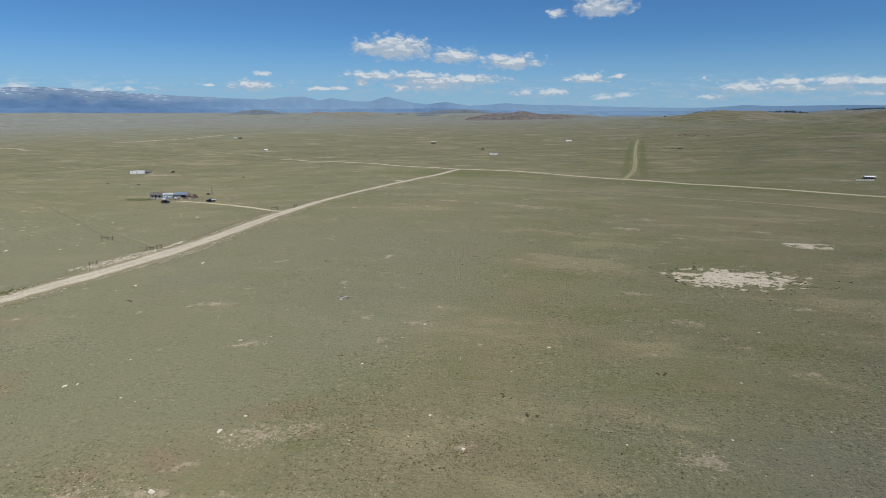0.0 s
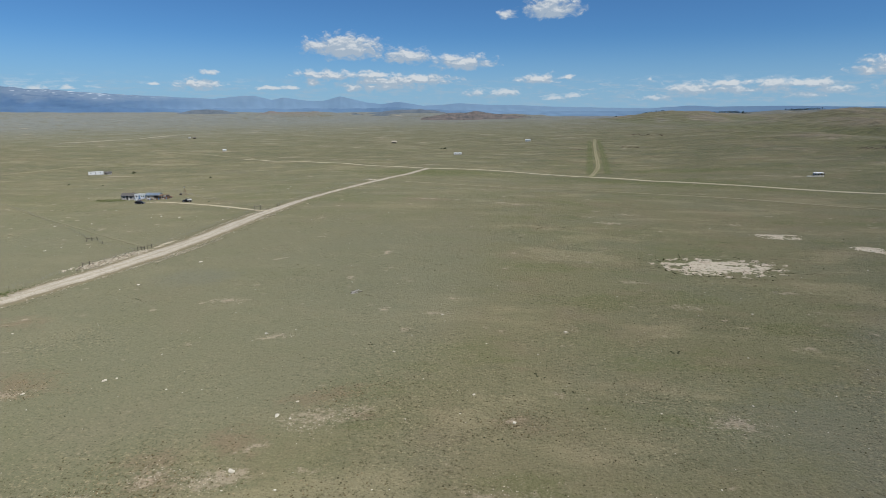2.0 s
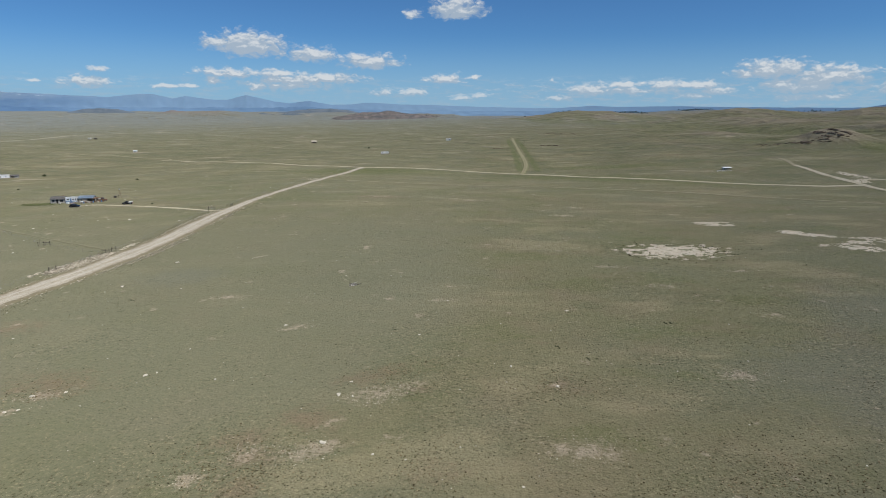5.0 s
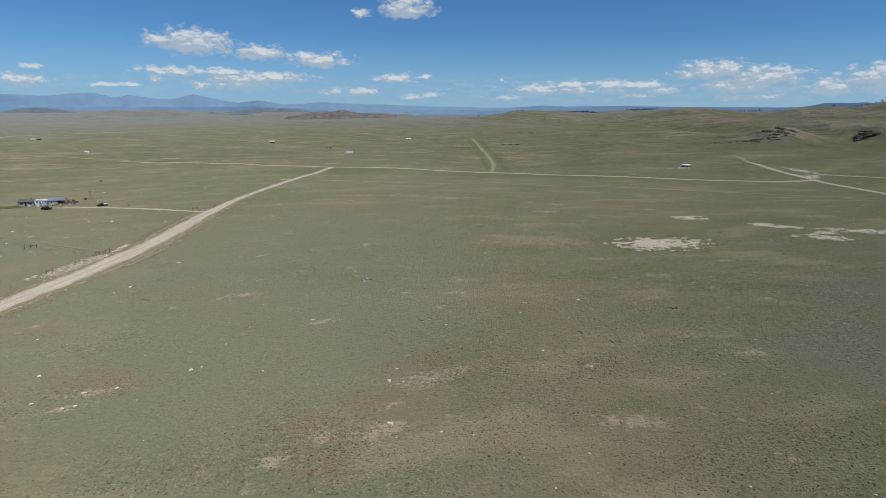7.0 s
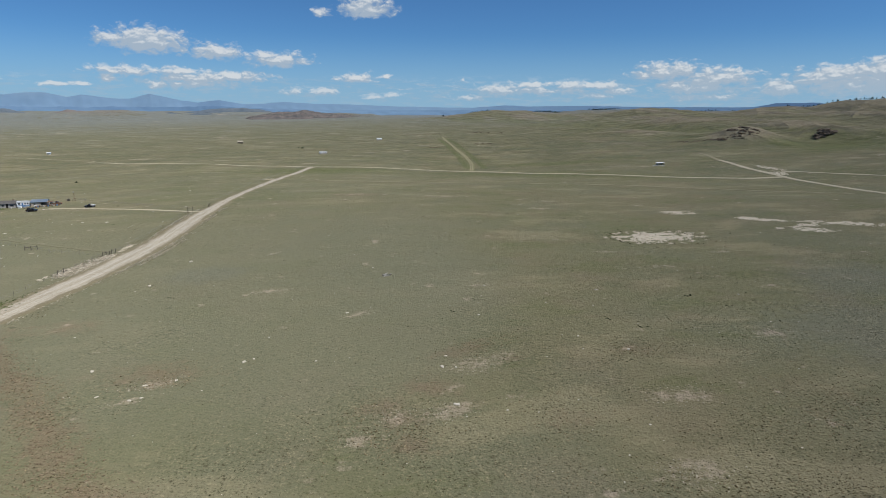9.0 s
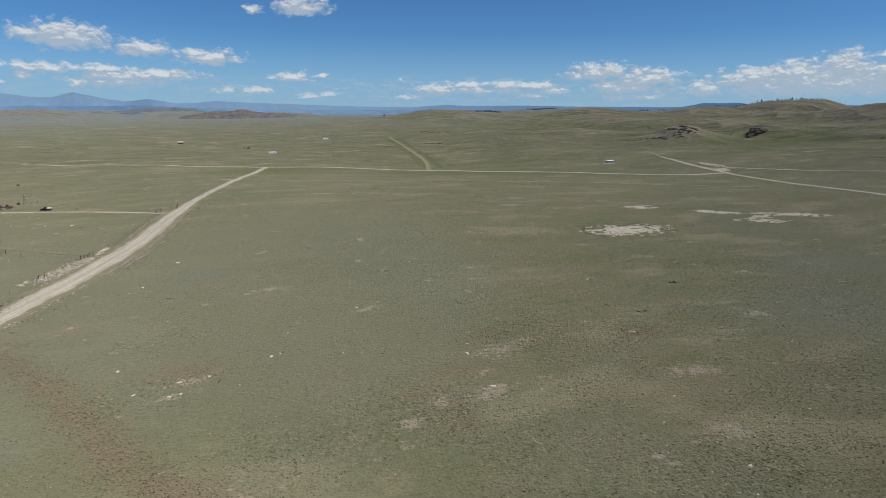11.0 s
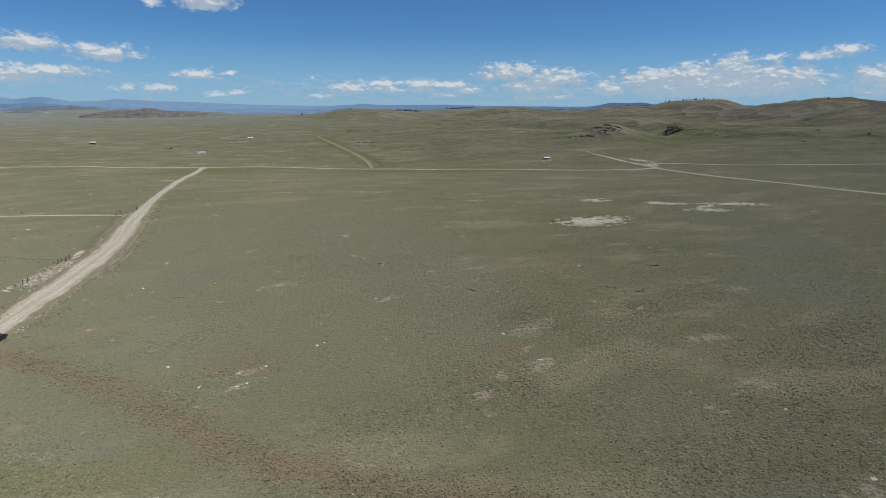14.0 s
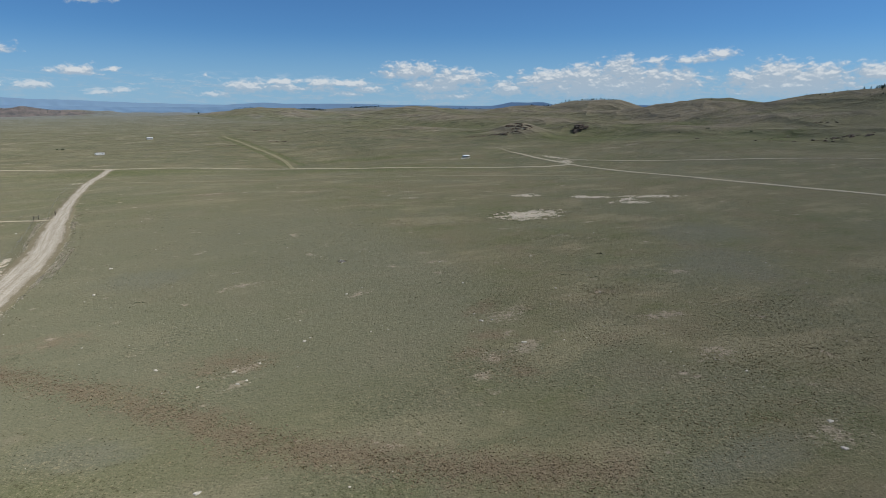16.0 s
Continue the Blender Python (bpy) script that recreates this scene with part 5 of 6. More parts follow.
gabled("cabin", -792.0, 1120.0, 30, 6.0, 4.5, 2.2, 3.2, OLD_WOOD, DARK_ROOF, [(1.0, 2.4, 0, 1.9), (3.6, 5.0, 0.8, 1.6)], "dark board cabin in a far hollow of the plain", "cabin")
trailer("camper_trailer", -818.0, 1141.0, 20, 5.5, 2.4, 2.4, WHITE_METAL, WHITE_METAL, [(1, 2.2, 1.3, 1.9, "window"), (3.2, 4.0, 0.6, 2.1, "door")], "white camper trailer beside the far dark cabin", legs=0.6)


def loafing_shed(x, y, turn):
    """An open-fronted stock shelter with a white tin roof."""
    ob = empty("stock_shelter", x, y, turn, "open-sided stock shelter with a white tin roof", "shelter", sink=0.05)
    for px, hh in ((-3.1, 2.1), (-1.0, 2.1), (1.0, 2.1), (3.1, 2.1)):
        part("post", boxed(px - 0.1, px + 0.1, -1.9, -1.7, 0, hh), OLD_WOOD, ob)
        part("post", boxed(px - 0.1, px + 0.1, 1.6, 1.8, 0, hh + 0.55), OLD_WOOD, ob)
    part("back_wall", boxed(-3.2, 3.2, 1.81, 1.9, 0, 2.5), WHITE_METAL, ob)
    for sx in (-3.2, 3.13):
        part("side_wall", boxed(sx, sx + 0.07, -1.7, 1.8, 0.0, 1.1), GREY_BOARD, ob)
    bm = bmesh.new()
    prism(bm, [(-2.3, 2.12), (2.3, 2.74), (2.3, 2.82), (-2.3, 2.2)], -3.6, 3.6)
    bmesh.ops.rotate(bm, verts=bm.verts, cent=(0, 0, 0), matrix=Matrix.Rotation(radians(90), 3, "Z"))
    part("roof", bm, WHITE_METAL, ob, "white tin roof")
    return ob


shelter = loafing_shed(130.5, 417.0, 12)
shelter.scale = (0.85, 0.8, 0.6)
bm = bmesh.new()
for k in range(6):
    rod(bm, (-5 + 2 * k, 0, 0), (-5 + 2 * k, 0, 1.0), 0.07)
for z in (0.35, 0.85):
    box(bm, -5.1, 5.1, -0.03, 0.03, z, z + 0.14)
single("rail_fence", bm, WHITE_METAL, pose(126.0, 408.5, gz(126, 408.5) - 0.1, 0, 0, 14), "low pale rail fence in front of the stock shelter", "fence")


# ---- fences ----
def fence(points, label, spacing=5.5, wires=4, height=1.25, brace=()):
    """Posts and strands of wire along a line, over the lie of the ground."""
    line = curve_points(points, spacing)
    line = [p for p in line]
    ob = new("wire_fence")
    x0, y0 = line[0].x, line[0].y
    ob.matrix_world = pose(x0, y0, gz(x0, y0))
    tagged(ob, label, "fence")
    z0 = gz(x0, y0)
    rnd = random.Random(int(abs(x0) * 3))
    post = bmesh.new()
    rod(post, (0, 0, -0.25), (0, 0, height), 0.04, 6, 0.034)
    first = part("post", post, POST_WOOD, ob)
    me = first.data
    tops = []
    for k, p in enumerate(line):
        o = first if k == 0 else new("post", me)
        o.parent = ob
        z = gz(p.x, p.y) - z0
        tall = rnd.uniform(0.9, 1.1)
        o.matrix_basis = pose(p.x - x0, p.y - y0, z, rnd.uniform(-4, 4), rnd.uniform(-4, 4), rnd.uniform(0, 90)) @ Matrix.Diagonal((1, 1, tall, 1))
        tops.append(Vector((p.x - x0, p.y - y0, z)))
    for w in range(wires):
        bm = bmesh.new()
        h = height * (0.3 + 0.22 * w)
        for a, b in zip(tops, tops[1:]):
            rod(bm, a + Vector((0, 0, h)), b + Vector((0, 0, h)), 0.008, 3)
        part("wire", bm, WIRE, ob)
    return ob


def h_brace(x, y, turn, n=2, gap=2.3, h=1.5, label="heavy wooden fence brace of posts and a rail"):
    ob = empty("fence_brace", x, y, turn, label, "fence brace", "braces of the pasture fence")
    for k in range(n):
        p = rod(bmesh.new(), (k * gap, 0, -0.3), (k * gap, 0, h), 0.12, 8, 0.11)
        part("post", p, OLD_WOOD, ob)
    for k in range(n - 1):
        part("rail", rod(bmesh.new(), (k * gap, 0, h * 0.72), ((k + 1) * gap, 0, h * 0.72), 0.07, 6), OLD_WOOD, ob)
        part("guy_wire", rod(bmesh.new(), (k * gap, 0, 0.1), ((k + 1) * gap, 0, h * 0.9), 0.015, 4), WIRE, ob)
    return ob


fence([(-166, -60), (-161, 40), (-155.2, 95), (-153.4, 125), (-153.0, 138)], "weathered post and wire fence along the gravel road")
fence([(-152.2, 142), (-151, 150), (-150, 157.5)], "short post and wire fence beside the road spoil", 5.0)
fence([(-147.9, 163), (-146.9, 180), (-146.7, 203), (-147.2, 218), (-147.6, 228)], "weathered post and wire fence between pasture and road", 8.0)
fence([(-151, 158.6), (-165, 164), (-178, 171), (-215, 194), (-271, 229), (-354, 274), (-480, 345)], "long pasture fence of posts and wire")
fence([(-147.5, 234.5), (-171, 250), (-191, 265.5), (-219, 288), (-254, 318)], "post and wire fence behind the driveway", 6.0)
fence([(-144, 238), (-146.5, 290), (-148, 360), (-144, 430), (-139, 476)], "roadside fence of posts and wire", 11.0)
fence([(-229.5, 289), (-223, 290), (-222, 294.5), (-228.5, 294)], "small pen of posts and wire round the tower", 2.2, 3)
h_brace(-152.8, 138.8, 78, label="heavy wooden fence brace beside the gravel road")
h_brace(-149.8, 158.6, 40, 3, 1.0, label="cluster of heavy gate posts at the fence corner")
h_brace(-148.3, 161.2, 72, 2, 1.6, label="heavy wooden gate posts beside the fence corner")
h_brace(-179.5, 169.6, 33, 3, 1.7, label="wooden fence brace of three posts in the pasture")
h_brace(-147.6, 228.6, 60, 2, 2.6, 2.0, label="tall gate frame of posts and a rail at the driveway")
h_brace(-141.6, 237.0, 95, 2, 2.4, 1.6, label="wooden gate posts opposite the driveway gate")


# ---- rocks ----
def boulder_mesh(seed, flat=0.6, mat=None):
    bm = bmesh.new()
    bmesh.ops.create_icosphere(bm, subdivisions=2, radius=1.0)
    for v in bm.verts:
        n = 1 + 0.35 * noise.noise(v.co * 1.3 + Vector((seed * 7.1, 0, 0))) + 0.18 * noise.noise(v.co * 3.1 + Vector((0, seed * 3.3, 0)))
        v.co = Vector((v.co.x * n, v.co.y * n * 0.75, max(-0.35, v.co.z * n * flat)))
        v.co = Vector((round(v.co.x * 3.2) / 3.2 * 0.4 + v.co.x * 0.6, v.co.y, round(v.co.z * 4) / 4 * 0.45 + v.co.z * 0.55))
    me = bpy.data.meshes.new("boulder")
    bm.to_mesh(me)
    bm.free()
    me.materials.append(mat or DARK_ROCK)
    return me


BOULDERS = [boulder_mesh(k, 0.5 + 0.12 * (k % 4)) for k in range(6)]
BROWN_ROCK = plain("brown_weathered_rock", (0.11, 0.085, 0.062), (0.31, 0.24, 0.17), 0.6, 0.92)
BROWN_BOULDERS = [boulder_mesh(k + 6, 0.5 + 0.12 * (k % 4), BROWN_ROCK) for k in range(6)]


def outcrop(x, y, bands, label, seed, size=(0.45, 1.6), pile=0.0, kinds=BOULDERS):
    """Ledges of rock breaking out of a slope; bands: x, y, x, y, count."""
    rnd = random.Random(seed)
    ob = new("rock_outcrop")
    z0 = gz(x, y)
    ob.matrix_world = pose(x, y, z0)
    tagged(ob, label, "rocks", "rock outcrops on the slopes")
    for x0, y0, x1, y1, count, wide in bands:
        for k in range(count):
            f = rnd.random()
            bx, by = x0 + (x1 - x0) * f + rnd.uniform(-wide, wide), y0 + (y1 - y0) * f + rnd.uniform(-wide, wide)
            b = new("boulder", rnd.choice(kinds))
            b.parent = ob
            s = rnd.uniform(*size)
            tilt = math.degrees(math.atan2(y1 - y0, x1 - x0))
            b.matrix_basis = pose(bx - x, by - y, gz(bx, by) - z0 + s * 0.12 + pile * rnd.random() * (1 - (2 * f - 1) ** 2), rnd.uniform(-12, 12), rnd.uniform(-12, 12), tilt + rnd.uniform(-25, 25)) @ Matrix.Diagonal((s * rnd.uniform(1.0, 1.8), s, s * rnd.uniform(0.5, 0.9), 1))
    return ob


outcrop(258, 545, [(252, 556, 268, 530, 44, 2.2), (262, 556, 274, 536, 34, 1.4), (226, 543, 250, 529, 26, 4.0), (240, 545, 260, 533, 14, 5.0)], "brown broken rock ledges across a grassy knoll", 3, (0.4, 1.4), pile=1.0, kinds=BROWN_BOULDERS + BOULDERS[:1])
outcrop(218, 545, [(203, 556, 238, 535, 30, 4.0)], "low brown rocks along the foot of a knoll", 4, (0.4, 1.0), kinds=BROWN_BOULDERS)
outcrop(326, 524, [(317, 520, 335, 522, 60, 4.0), (320, 524, 333, 526, 50, 3.0)], "dark humped rock outcrop in a grassy hollow", 5, (0.8, 2.2), 4.5)
outcrop(365, 310, [(352, 322, 372, 300, 8, 2.0)], "few dark rocks at the foot of the slope", 6, (0.5, 1.2))
outcrop(440, 302, [(420, 312, 455, 286, 34, 7.0), (432, 306, 446, 296, 16, 2.5)], "scattered dark rocks on a steep grassy slope", 12, (0.5, 1.5))
outcrop(420, 350, [(405, 356, 436, 342, 14, 1.6)], "low line of dark rocks across the slope", 13, (0.4, 1.0))
outcrop(498, 354, [(490, 360, 506, 348, 9, 3.0)], "few dark rocks high on the hillside", 14, (0.6, 1.5))
outcrop(350, 374, [(345, 378, 352, 370, 5, 1.0)], "small dark rock pile on the hillside", 7, (0.6, 1.5))
outcrop(277, 334, [(268, 342, 286, 328, 9, 2.5)], "scattered low rocks on the lower slope", 8, (0.3, 0.8))
outcrop(85, 1060, [(60, 1090, 110, 1020, 24, 14.0)], "scattered brown rocks on a low rise of the plain", 9, (0.7, 1.8), kinds=BROWN_BOULDERS)
outcrop(38, 745, [(28, 750, 46, 738, 9, 3.0)], "reddish broken rocks beside the straight track", 10, (0.7, 1.6))
outcrop(-18, 728, [(-26, 730, -10, 724, 8, 2.0)], "low dark rocks beside the green verge", 11, (0.5, 1.2))


# ---- trees and shrubs ----
def pine(seed, h):
    """A pine: a tapered trunk, limbs, and a crown of many small sprays."""
    rnd = random.Random(seed)
    ob = new("pine")
    tagged(ob, "dark green pine on a grassy hilltop", "tree", "pines on the far hills")
    trunk = rod(bmesh.new(), (0, 0, -0.6), (0, 0, h * 0.96), 0.26, 7, 0.03)
    for k in range(10):
        a, z = rnd.uniform(0, 6.28), h * (0.2 + 0.07 * k)
        r = h * 0.22 * (1.08 - z / h)
        rod(trunk, (0, 0, z), (r * math.cos(a), r * math.sin(a), z - 0.1 * r), 0.06, 4, 0.02)
    part("trunk", trunk, BARK, ob)
    crown = bmesh.new()
    for k in range(230):
        f = rnd.random() ** 0.8
        z = h * (0.16 + 0.84 * f)
        r = h * 0.33 * (1.03 - f) ** 0.75 * rnd.uniform(0.35, 1.1)
        a = rnd.uniform(0, 6.28)
        c = Vector((r * math.cos(a), r * math.sin(a), z))
        s = h * rnd.uniform(0.05, 0.1)
        d = [c + Vector((rnd.uniform(-s, s), rnd.uniform(-s, s), rnd.uniform(-s, s) * 0.6)) for _ in range(4)]
        v = [crown.verts.new(p) for p in d]
        for i, j, l in ((0, 1, 2), (0, 1, 3), (1, 2, 3), (0, 2, 3)):
            crown.faces.new((v[i], v[j], v[l]))
    part("crown", crown, NEEDLES, ob)
    return ob


PINES = [pine(k, h) for k, h in enumerate((15.0, 12.0, 18.0))]
used = [False] * 3


def plant_pine(x, y, k, size):
    m = pose(x, y, gz(x, y), 0, 0, (x * 37) % 360) @ Matrix.Diagonal((size, size, size, 1))
    if not used[k]:
        used[k] = True
        PINES[k].matrix_world = m
    else:
        copy_thing(PINES[k], m)


def pine_row(x0, y0, x1, y1, count, wide, seed, size=(0.6, 1.1)):
    rnd = random.Random(seed)
    for _ in range(count):
        f = rnd.random()
        plant_pine(x0 + (x1 - x0) * f + rnd.uniform(-wide, wide), y0 + (y1 - y0) * f + rnd.uniform(-wide, wide), rnd.randrange(3), rnd.uniform(*size))


pine_row(350, 2570, 480, 2600, 70, 30, 1, (0.45, 0.85))
pine_row(480, 2545, 565, 2570, 46, 18, 2, (0.7, 1.1))
pine_row(172, 2235, 240, 2228, 16, 8, 3, (0.4, 0.65))
pine_row(780, 2820, 920, 2870, 80, 24, 4, (0.6, 1.0))
pine_row(100, 2915, 114, 2925, 3, 6, 5, (0.9, 1.2))
pine_row(690, 1170, 870, 1090, 60, 18, 6, (0.36, 0.62))
pine_row(830, 1115, 890, 1085, 18, 10, 7, (0.5, 0.8))
pine_row(720, 700, 722, 702, 1, 1, 8, (0.45, 0.5))
pine_row(700, 430, 790, 330, 22, 30, 9, (0.36, 0.62))
pine_row(640, 372, 690, 425, 28, 14, 11, (0.36, 0.62))
pine_row(655, 445, 700, 520, 5, 12, 12, (0.25, 0.4))
pine_row(1060, 2500, 1300, 2500, 24, 40, 10, (0.7, 1.1))


def shrub(x, y, s, label="dark low shrub standing alone in the grass"):
    rnd = random.Random(int(x * 13 + y))
    bm = bmesh.new()
    for k in range(60):
        a, r, z = rnd.uniform(0, 6.28), rnd.random() ** 0.6, rnd.random()
        c = Vector((r * s * math.cos(a), r * s * math.sin(a), s * (0.1 + 0.9 * z * (1 - 0.5 * r))))
        q = s * rnd.uniform(0.12, 0.28)
        v = [bm.verts.new(c + Vector((rnd.uniform(-q, q), rnd.uniform(-q, q), rnd.uniform(-q, q)))) for _ in range(4)]
        for i, j, l in ((0, 1, 2), (0, 1, 3), (1, 2, 3), (0, 2, 3)):
            bm.faces.new((v[i], v[j], v[l]))
    for k in range(5):
        a = k * 1.26
        rod(bm, (0, 0, -0.1), (0.5 * s * math.cos(a), 0.5 * s * math.sin(a), 0.6 * s), 0.03 * s, 4, 0.01)
    return single("shrub", bm, SHRUB, pose(x, y, gz(x, y)), label, "shrub", "shrubs on the plain")


for sx, sy, ss in ((-278, 395, 1.0), (-324.5, 342, 0.9), (-360, 350.6, 0.8), (-197, 814.6, 2.0), (-203, 818, 1.4), (-398, 462, 1.6), (-395, 458, 1.3), (-190, 259, 0.5), (401, 415, 1.5), (369, 421, 1.2), (420, 380, 1.6), (478, 1040, 3.0), (488, 1046, 2.4)):
    shrub(sx, sy, ss)


# ---- stones and tufts ----
def pale_stone(x, y, s, seed):
    rnd = random.Random(seed)
    bm = bmesh.new()
    n = 9
    ring = [(1 + rnd.uniform(-0.35, 0.3)) for _ in range(n)]
    low = [bm.verts.new((s * 1.05 * q * math.cos(i * 6.283 / n), s * 0.75 * q * math.sin(i * 6.283 / n), -0.05)) for i, q in enumerate(ring)]
    top = [bm.verts.new((s * 0.85 * q * math.cos(i * 6.283 / n), s * 0.6 * q * math.sin(i * 6.283 / n), 0.12 * s + rnd.uniform(0, 0.06))) for i, q in enumerate(ring)]
    mid = bm.verts.new((0, 0, 0.2 * s))
    for i in range(n):
        bm.faces.new((low[i], low[(i + 1) % n], top[(i + 1) % n], top[i]))
        bm.faces.new((top[i], top[(i + 1) % n], mid))
    return single("pale_stone", bm, PALE_STONE, pose(x, y, gz(x, y), 0, 0, rnd.uniform(0, 180)), "pale flat limestone slab lying in the grass", "stone", "pale stones on the prairie")


STONES = [(-50.2, 62.3, 0.5), (-48, 61.8, 0.25), (-48.9, 48.6, 0.55), (-84, 69, 0.5), (-82.6, 70, 0.3), (-68.7, 93.2, 0.5), (-41.3, 87.7, 0.3), (-17.8, 65.8, 0.4), (-12.4, 102.4, 0.4), (-119.2, 147.2, 0.7), (-121.9, 123.9, 0.6),
          (-199.6, 149.5, 0.8), (-203.9, 199.1, 0.5), (-173.9, 213.8, 0.6), (-184.4, 216.1, 0.5), (-109.3, 68.3, 0.42), (-97.5, 61, 0.4), (-93.2, 62.5, 0.35), (-24.5, 21.8, 0.35), (-37.5, 109, 0.3), (-187, 213, 0.4), (-97.7, 55.7, 0.4), (-103.5, 57.6, 0.3), (-105.7, 27.8, 0.5), (-28.1, 5.9, 0.45), (-32.9, 0.9, 0.5), (-24.6, 73.2, 0.3), (-49.3, 66.8, 0.3), (-96.2, 56.4, 0.3)]
for k, (x, y, s) in enumerate(STONES):
    pale_stone(x, y, s, 40 + k)


def scatter(name, count, region, size, sides, mat, label, category, seed, thick=None, tall=0.7, power=2.6):
    """Many small tufts or clods, joined; region gives x, y by chance."""
    rnd = np.random.RandomState(seed)
    x, y = region(rnd, count)
    if thick is not None:
        keep = rnd.rand(len(x)) < thick(x, y)
        x, y = x[keep], y[keep]
    n = len(x)
    z = ground_z(x, y)
    s = size[0] * (size[1] / size[0]) ** (rnd.rand(n) ** power)
    a0 = rnd.rand(n) * 6.283
    k = np.arange(sides)
    ang = a0[:, None] + k[None] * 6.283 / sides
    out = s[:, None] * rnd.uniform(0.65, 1.25, (n, sides))
    low = np.stack([x[:, None] + 0.7 * out * np.cos(ang), y[:, None] + 0.7 * out * np.sin(ang), np.repeat((z - 0.04)[:, None], sides, 1)], -1)
    mid = np.stack([x[:, None] + out * np.cos(ang + 0.3), y[:, None] + out * np.sin(ang + 0.3), z[:, None] + s[:, None] * tall * rnd.uniform(0.45, 0.8, (n, sides))], -1)
    top = np.stack([x + s * rnd.uniform(-0.3, 0.3, n), y + s * rnd.uniform(-0.3, 0.3, n), z + s * tall * rnd.uniform(0.8, 1.2, n)], -1)[:, None]
    verts = np.concatenate([low, mid, top], 1).reshape(-1, 3)
    m = 2 * sides + 1
    quads = np.array([(i, (i + 1) % sides, sides + (i + 1) % sides, sides + i) for i in range(sides)])
    tris = np.array([(sides + i, sides + (i + 1) % sides, 2 * sides) for i in range(sides)])
    off = (np.arange(n) * m)[:, None, None]
    faces = (quads[None] + off).reshape(-1, 4).tolist() + (tris[None] + off).reshape(-1, 3).tolist()
    me = mesh_of(name, verts, faces, mat)
    return tagged(new(name, me), label, category, kind="stuff")


def lumps(x, y, seed, scale):
    """A patchy field between 0 and 1."""
    return np.clip(1.5 * (0.5 * value_noise(x, y, scale, seed) + 0.3 * value_noise(x, y, scale * 0.37, seed + 1) + 0.2 * value_noise(x, y, scale * 0.13, seed + 2)) - 0.25, 0, 1)


def field(x0, x1, y0, y1):
    return lambda rnd, n: (rnd.uniform(x0, x1, n), rnd.uniform(y0, y1, n))


def off_road(x, y):
    return np.where((np.abs(x - np.interp(y, [20, 106, 149, 182, 365], [-156, -146.8, -141.4, -138.5, -140])) < 5.0) | (soil_of(x, y, PALE) > 0.5), 0.03, 1.0)


DENSE = [(-18, 22, 22, 7, -15), (-38, 12, 22, 7, -15), (-70, 14, 12, 7, -35), (-57, 43, 8, 8, 0), (-17, 66, 7, 5, 0), (-44, 70, 8, 4, 30), (-90, 28, 12, 4, -42), (-112, 56, 12, 4, -50), (-97, 64, 8, 5, 0), (0, 38, 20, 10, 20), (-34, 43, 7, 6, 0)]


def tussock_cover(x, y):
    thin = (1 - 0.9 * step(x, 60, 175)) * (1 - 0.9 * step(y, 110, 210))
    return off_road(x, y) * thin * (0.02 + 0.6 * 1.9 * lumps(x, y, 5, 22.0) ** 4.6 * (1 + 0.5 * step(x, -70, 10) * step(-y, -110, -40)) + 0.8 * step(soil_of(x, y, DENSE), 0.3, 0.8) + 1.6 * step(along_line(x, y, RED_BAND, 3.5), 0.3, 0.9)) * (1 - 0.5 * step(-x - 0.2 * y, 40, 95))


def in_clumps(rnd, n):
    """Places in the thick clumps, near their middles by chance."""
    c = np.array(DENSE, float)
    k = rnd.choice(len(c), n, p=c[:, 2] * c[:, 3] / np.sum(c[:, 2] * c[:, 3]))
    u, v, a = c[k, 2] * 0.62 * rnd.randn(n), c[k, 3] * 0.62 * rnd.randn(n), np.radians(c[k, 4])
    return c[k, 0] + u * np.cos(a) - v * np.sin(a), c[k, 1] + u * np.sin(a) + v * np.cos(a)


TUFTS_BROWN = island_material("brown_tussock", [(0, (0.06, 0.047, 0.022)), (0.5, (0.15, 0.118, 0.06)), (1, (0.36, 0.29, 0.175))])
scatter("brown_tussocks", 24000, in_clumps, (0.035, 0.14), 5, TUFTS_BROWN, "dry brown tussocks in thick clumps", "grass", 11, lambda x, y: 0.1 + 1.1 * lumps(x, y, 14, 5.0) ** 1.5, power=1.6)
scatter("tussocks", 130000, field(-190, 180, -20, 215), (0.035, 0.15), 5, TUFTS_DARK, "dark dry tussocks dotted over the prairie", "grass", 1, tussock_cover, power=1.9)
scatter("grass_tufts", 70000, field(-175, 95, -5, 130), (0.04, 0.15), 4, TUFTS_PALE, "small dry grass tufts over the prairie", "grass", 2, lambda x, y: off_road(x, y) * (0.2 + 0.8 * lumps(x, y, 6, 30.0) ** 1.5 + step(soil_of(x, y, DENSE), 0.3, 0.8)))
scatter("far_tussocks", 9000, field(-260, 190, 130, 330), (0.06, 0.24), 4, TUFTS_DARK, "dark tussocks on the middle prairie", "grass", 3, lambda x, y: off_road(x, y) * (0.1 + lumps(x, y, 8, 60.0) ** 2.5 * 1.2) * (1 - 0.75 * step(-x, 140, 155)))
scatter("patch_tussocks", 350, lambda rnd, n: (lambda a, r: (25 + 15.5 * r * np.cos(a), 160 + 11.5 * r * np.sin(a)))(rnd.uniform(0, 6.28, n), 0.9 + 0.25 * rnd.randn(n)), (0.1, 0.3), 5, TUFTS_DARK, "dark tussocks round the bare patch", "grass", 4)
def road_x(y):
    return np.interp(y, [20, 106, 124, 138, 149, 162, 182, 209, 228, 290, 365], [-156, -146.8, -144.8, -142.8, -141.4, -139.7, -138.5, -139.0, -139.4, -139.9, -140.0])


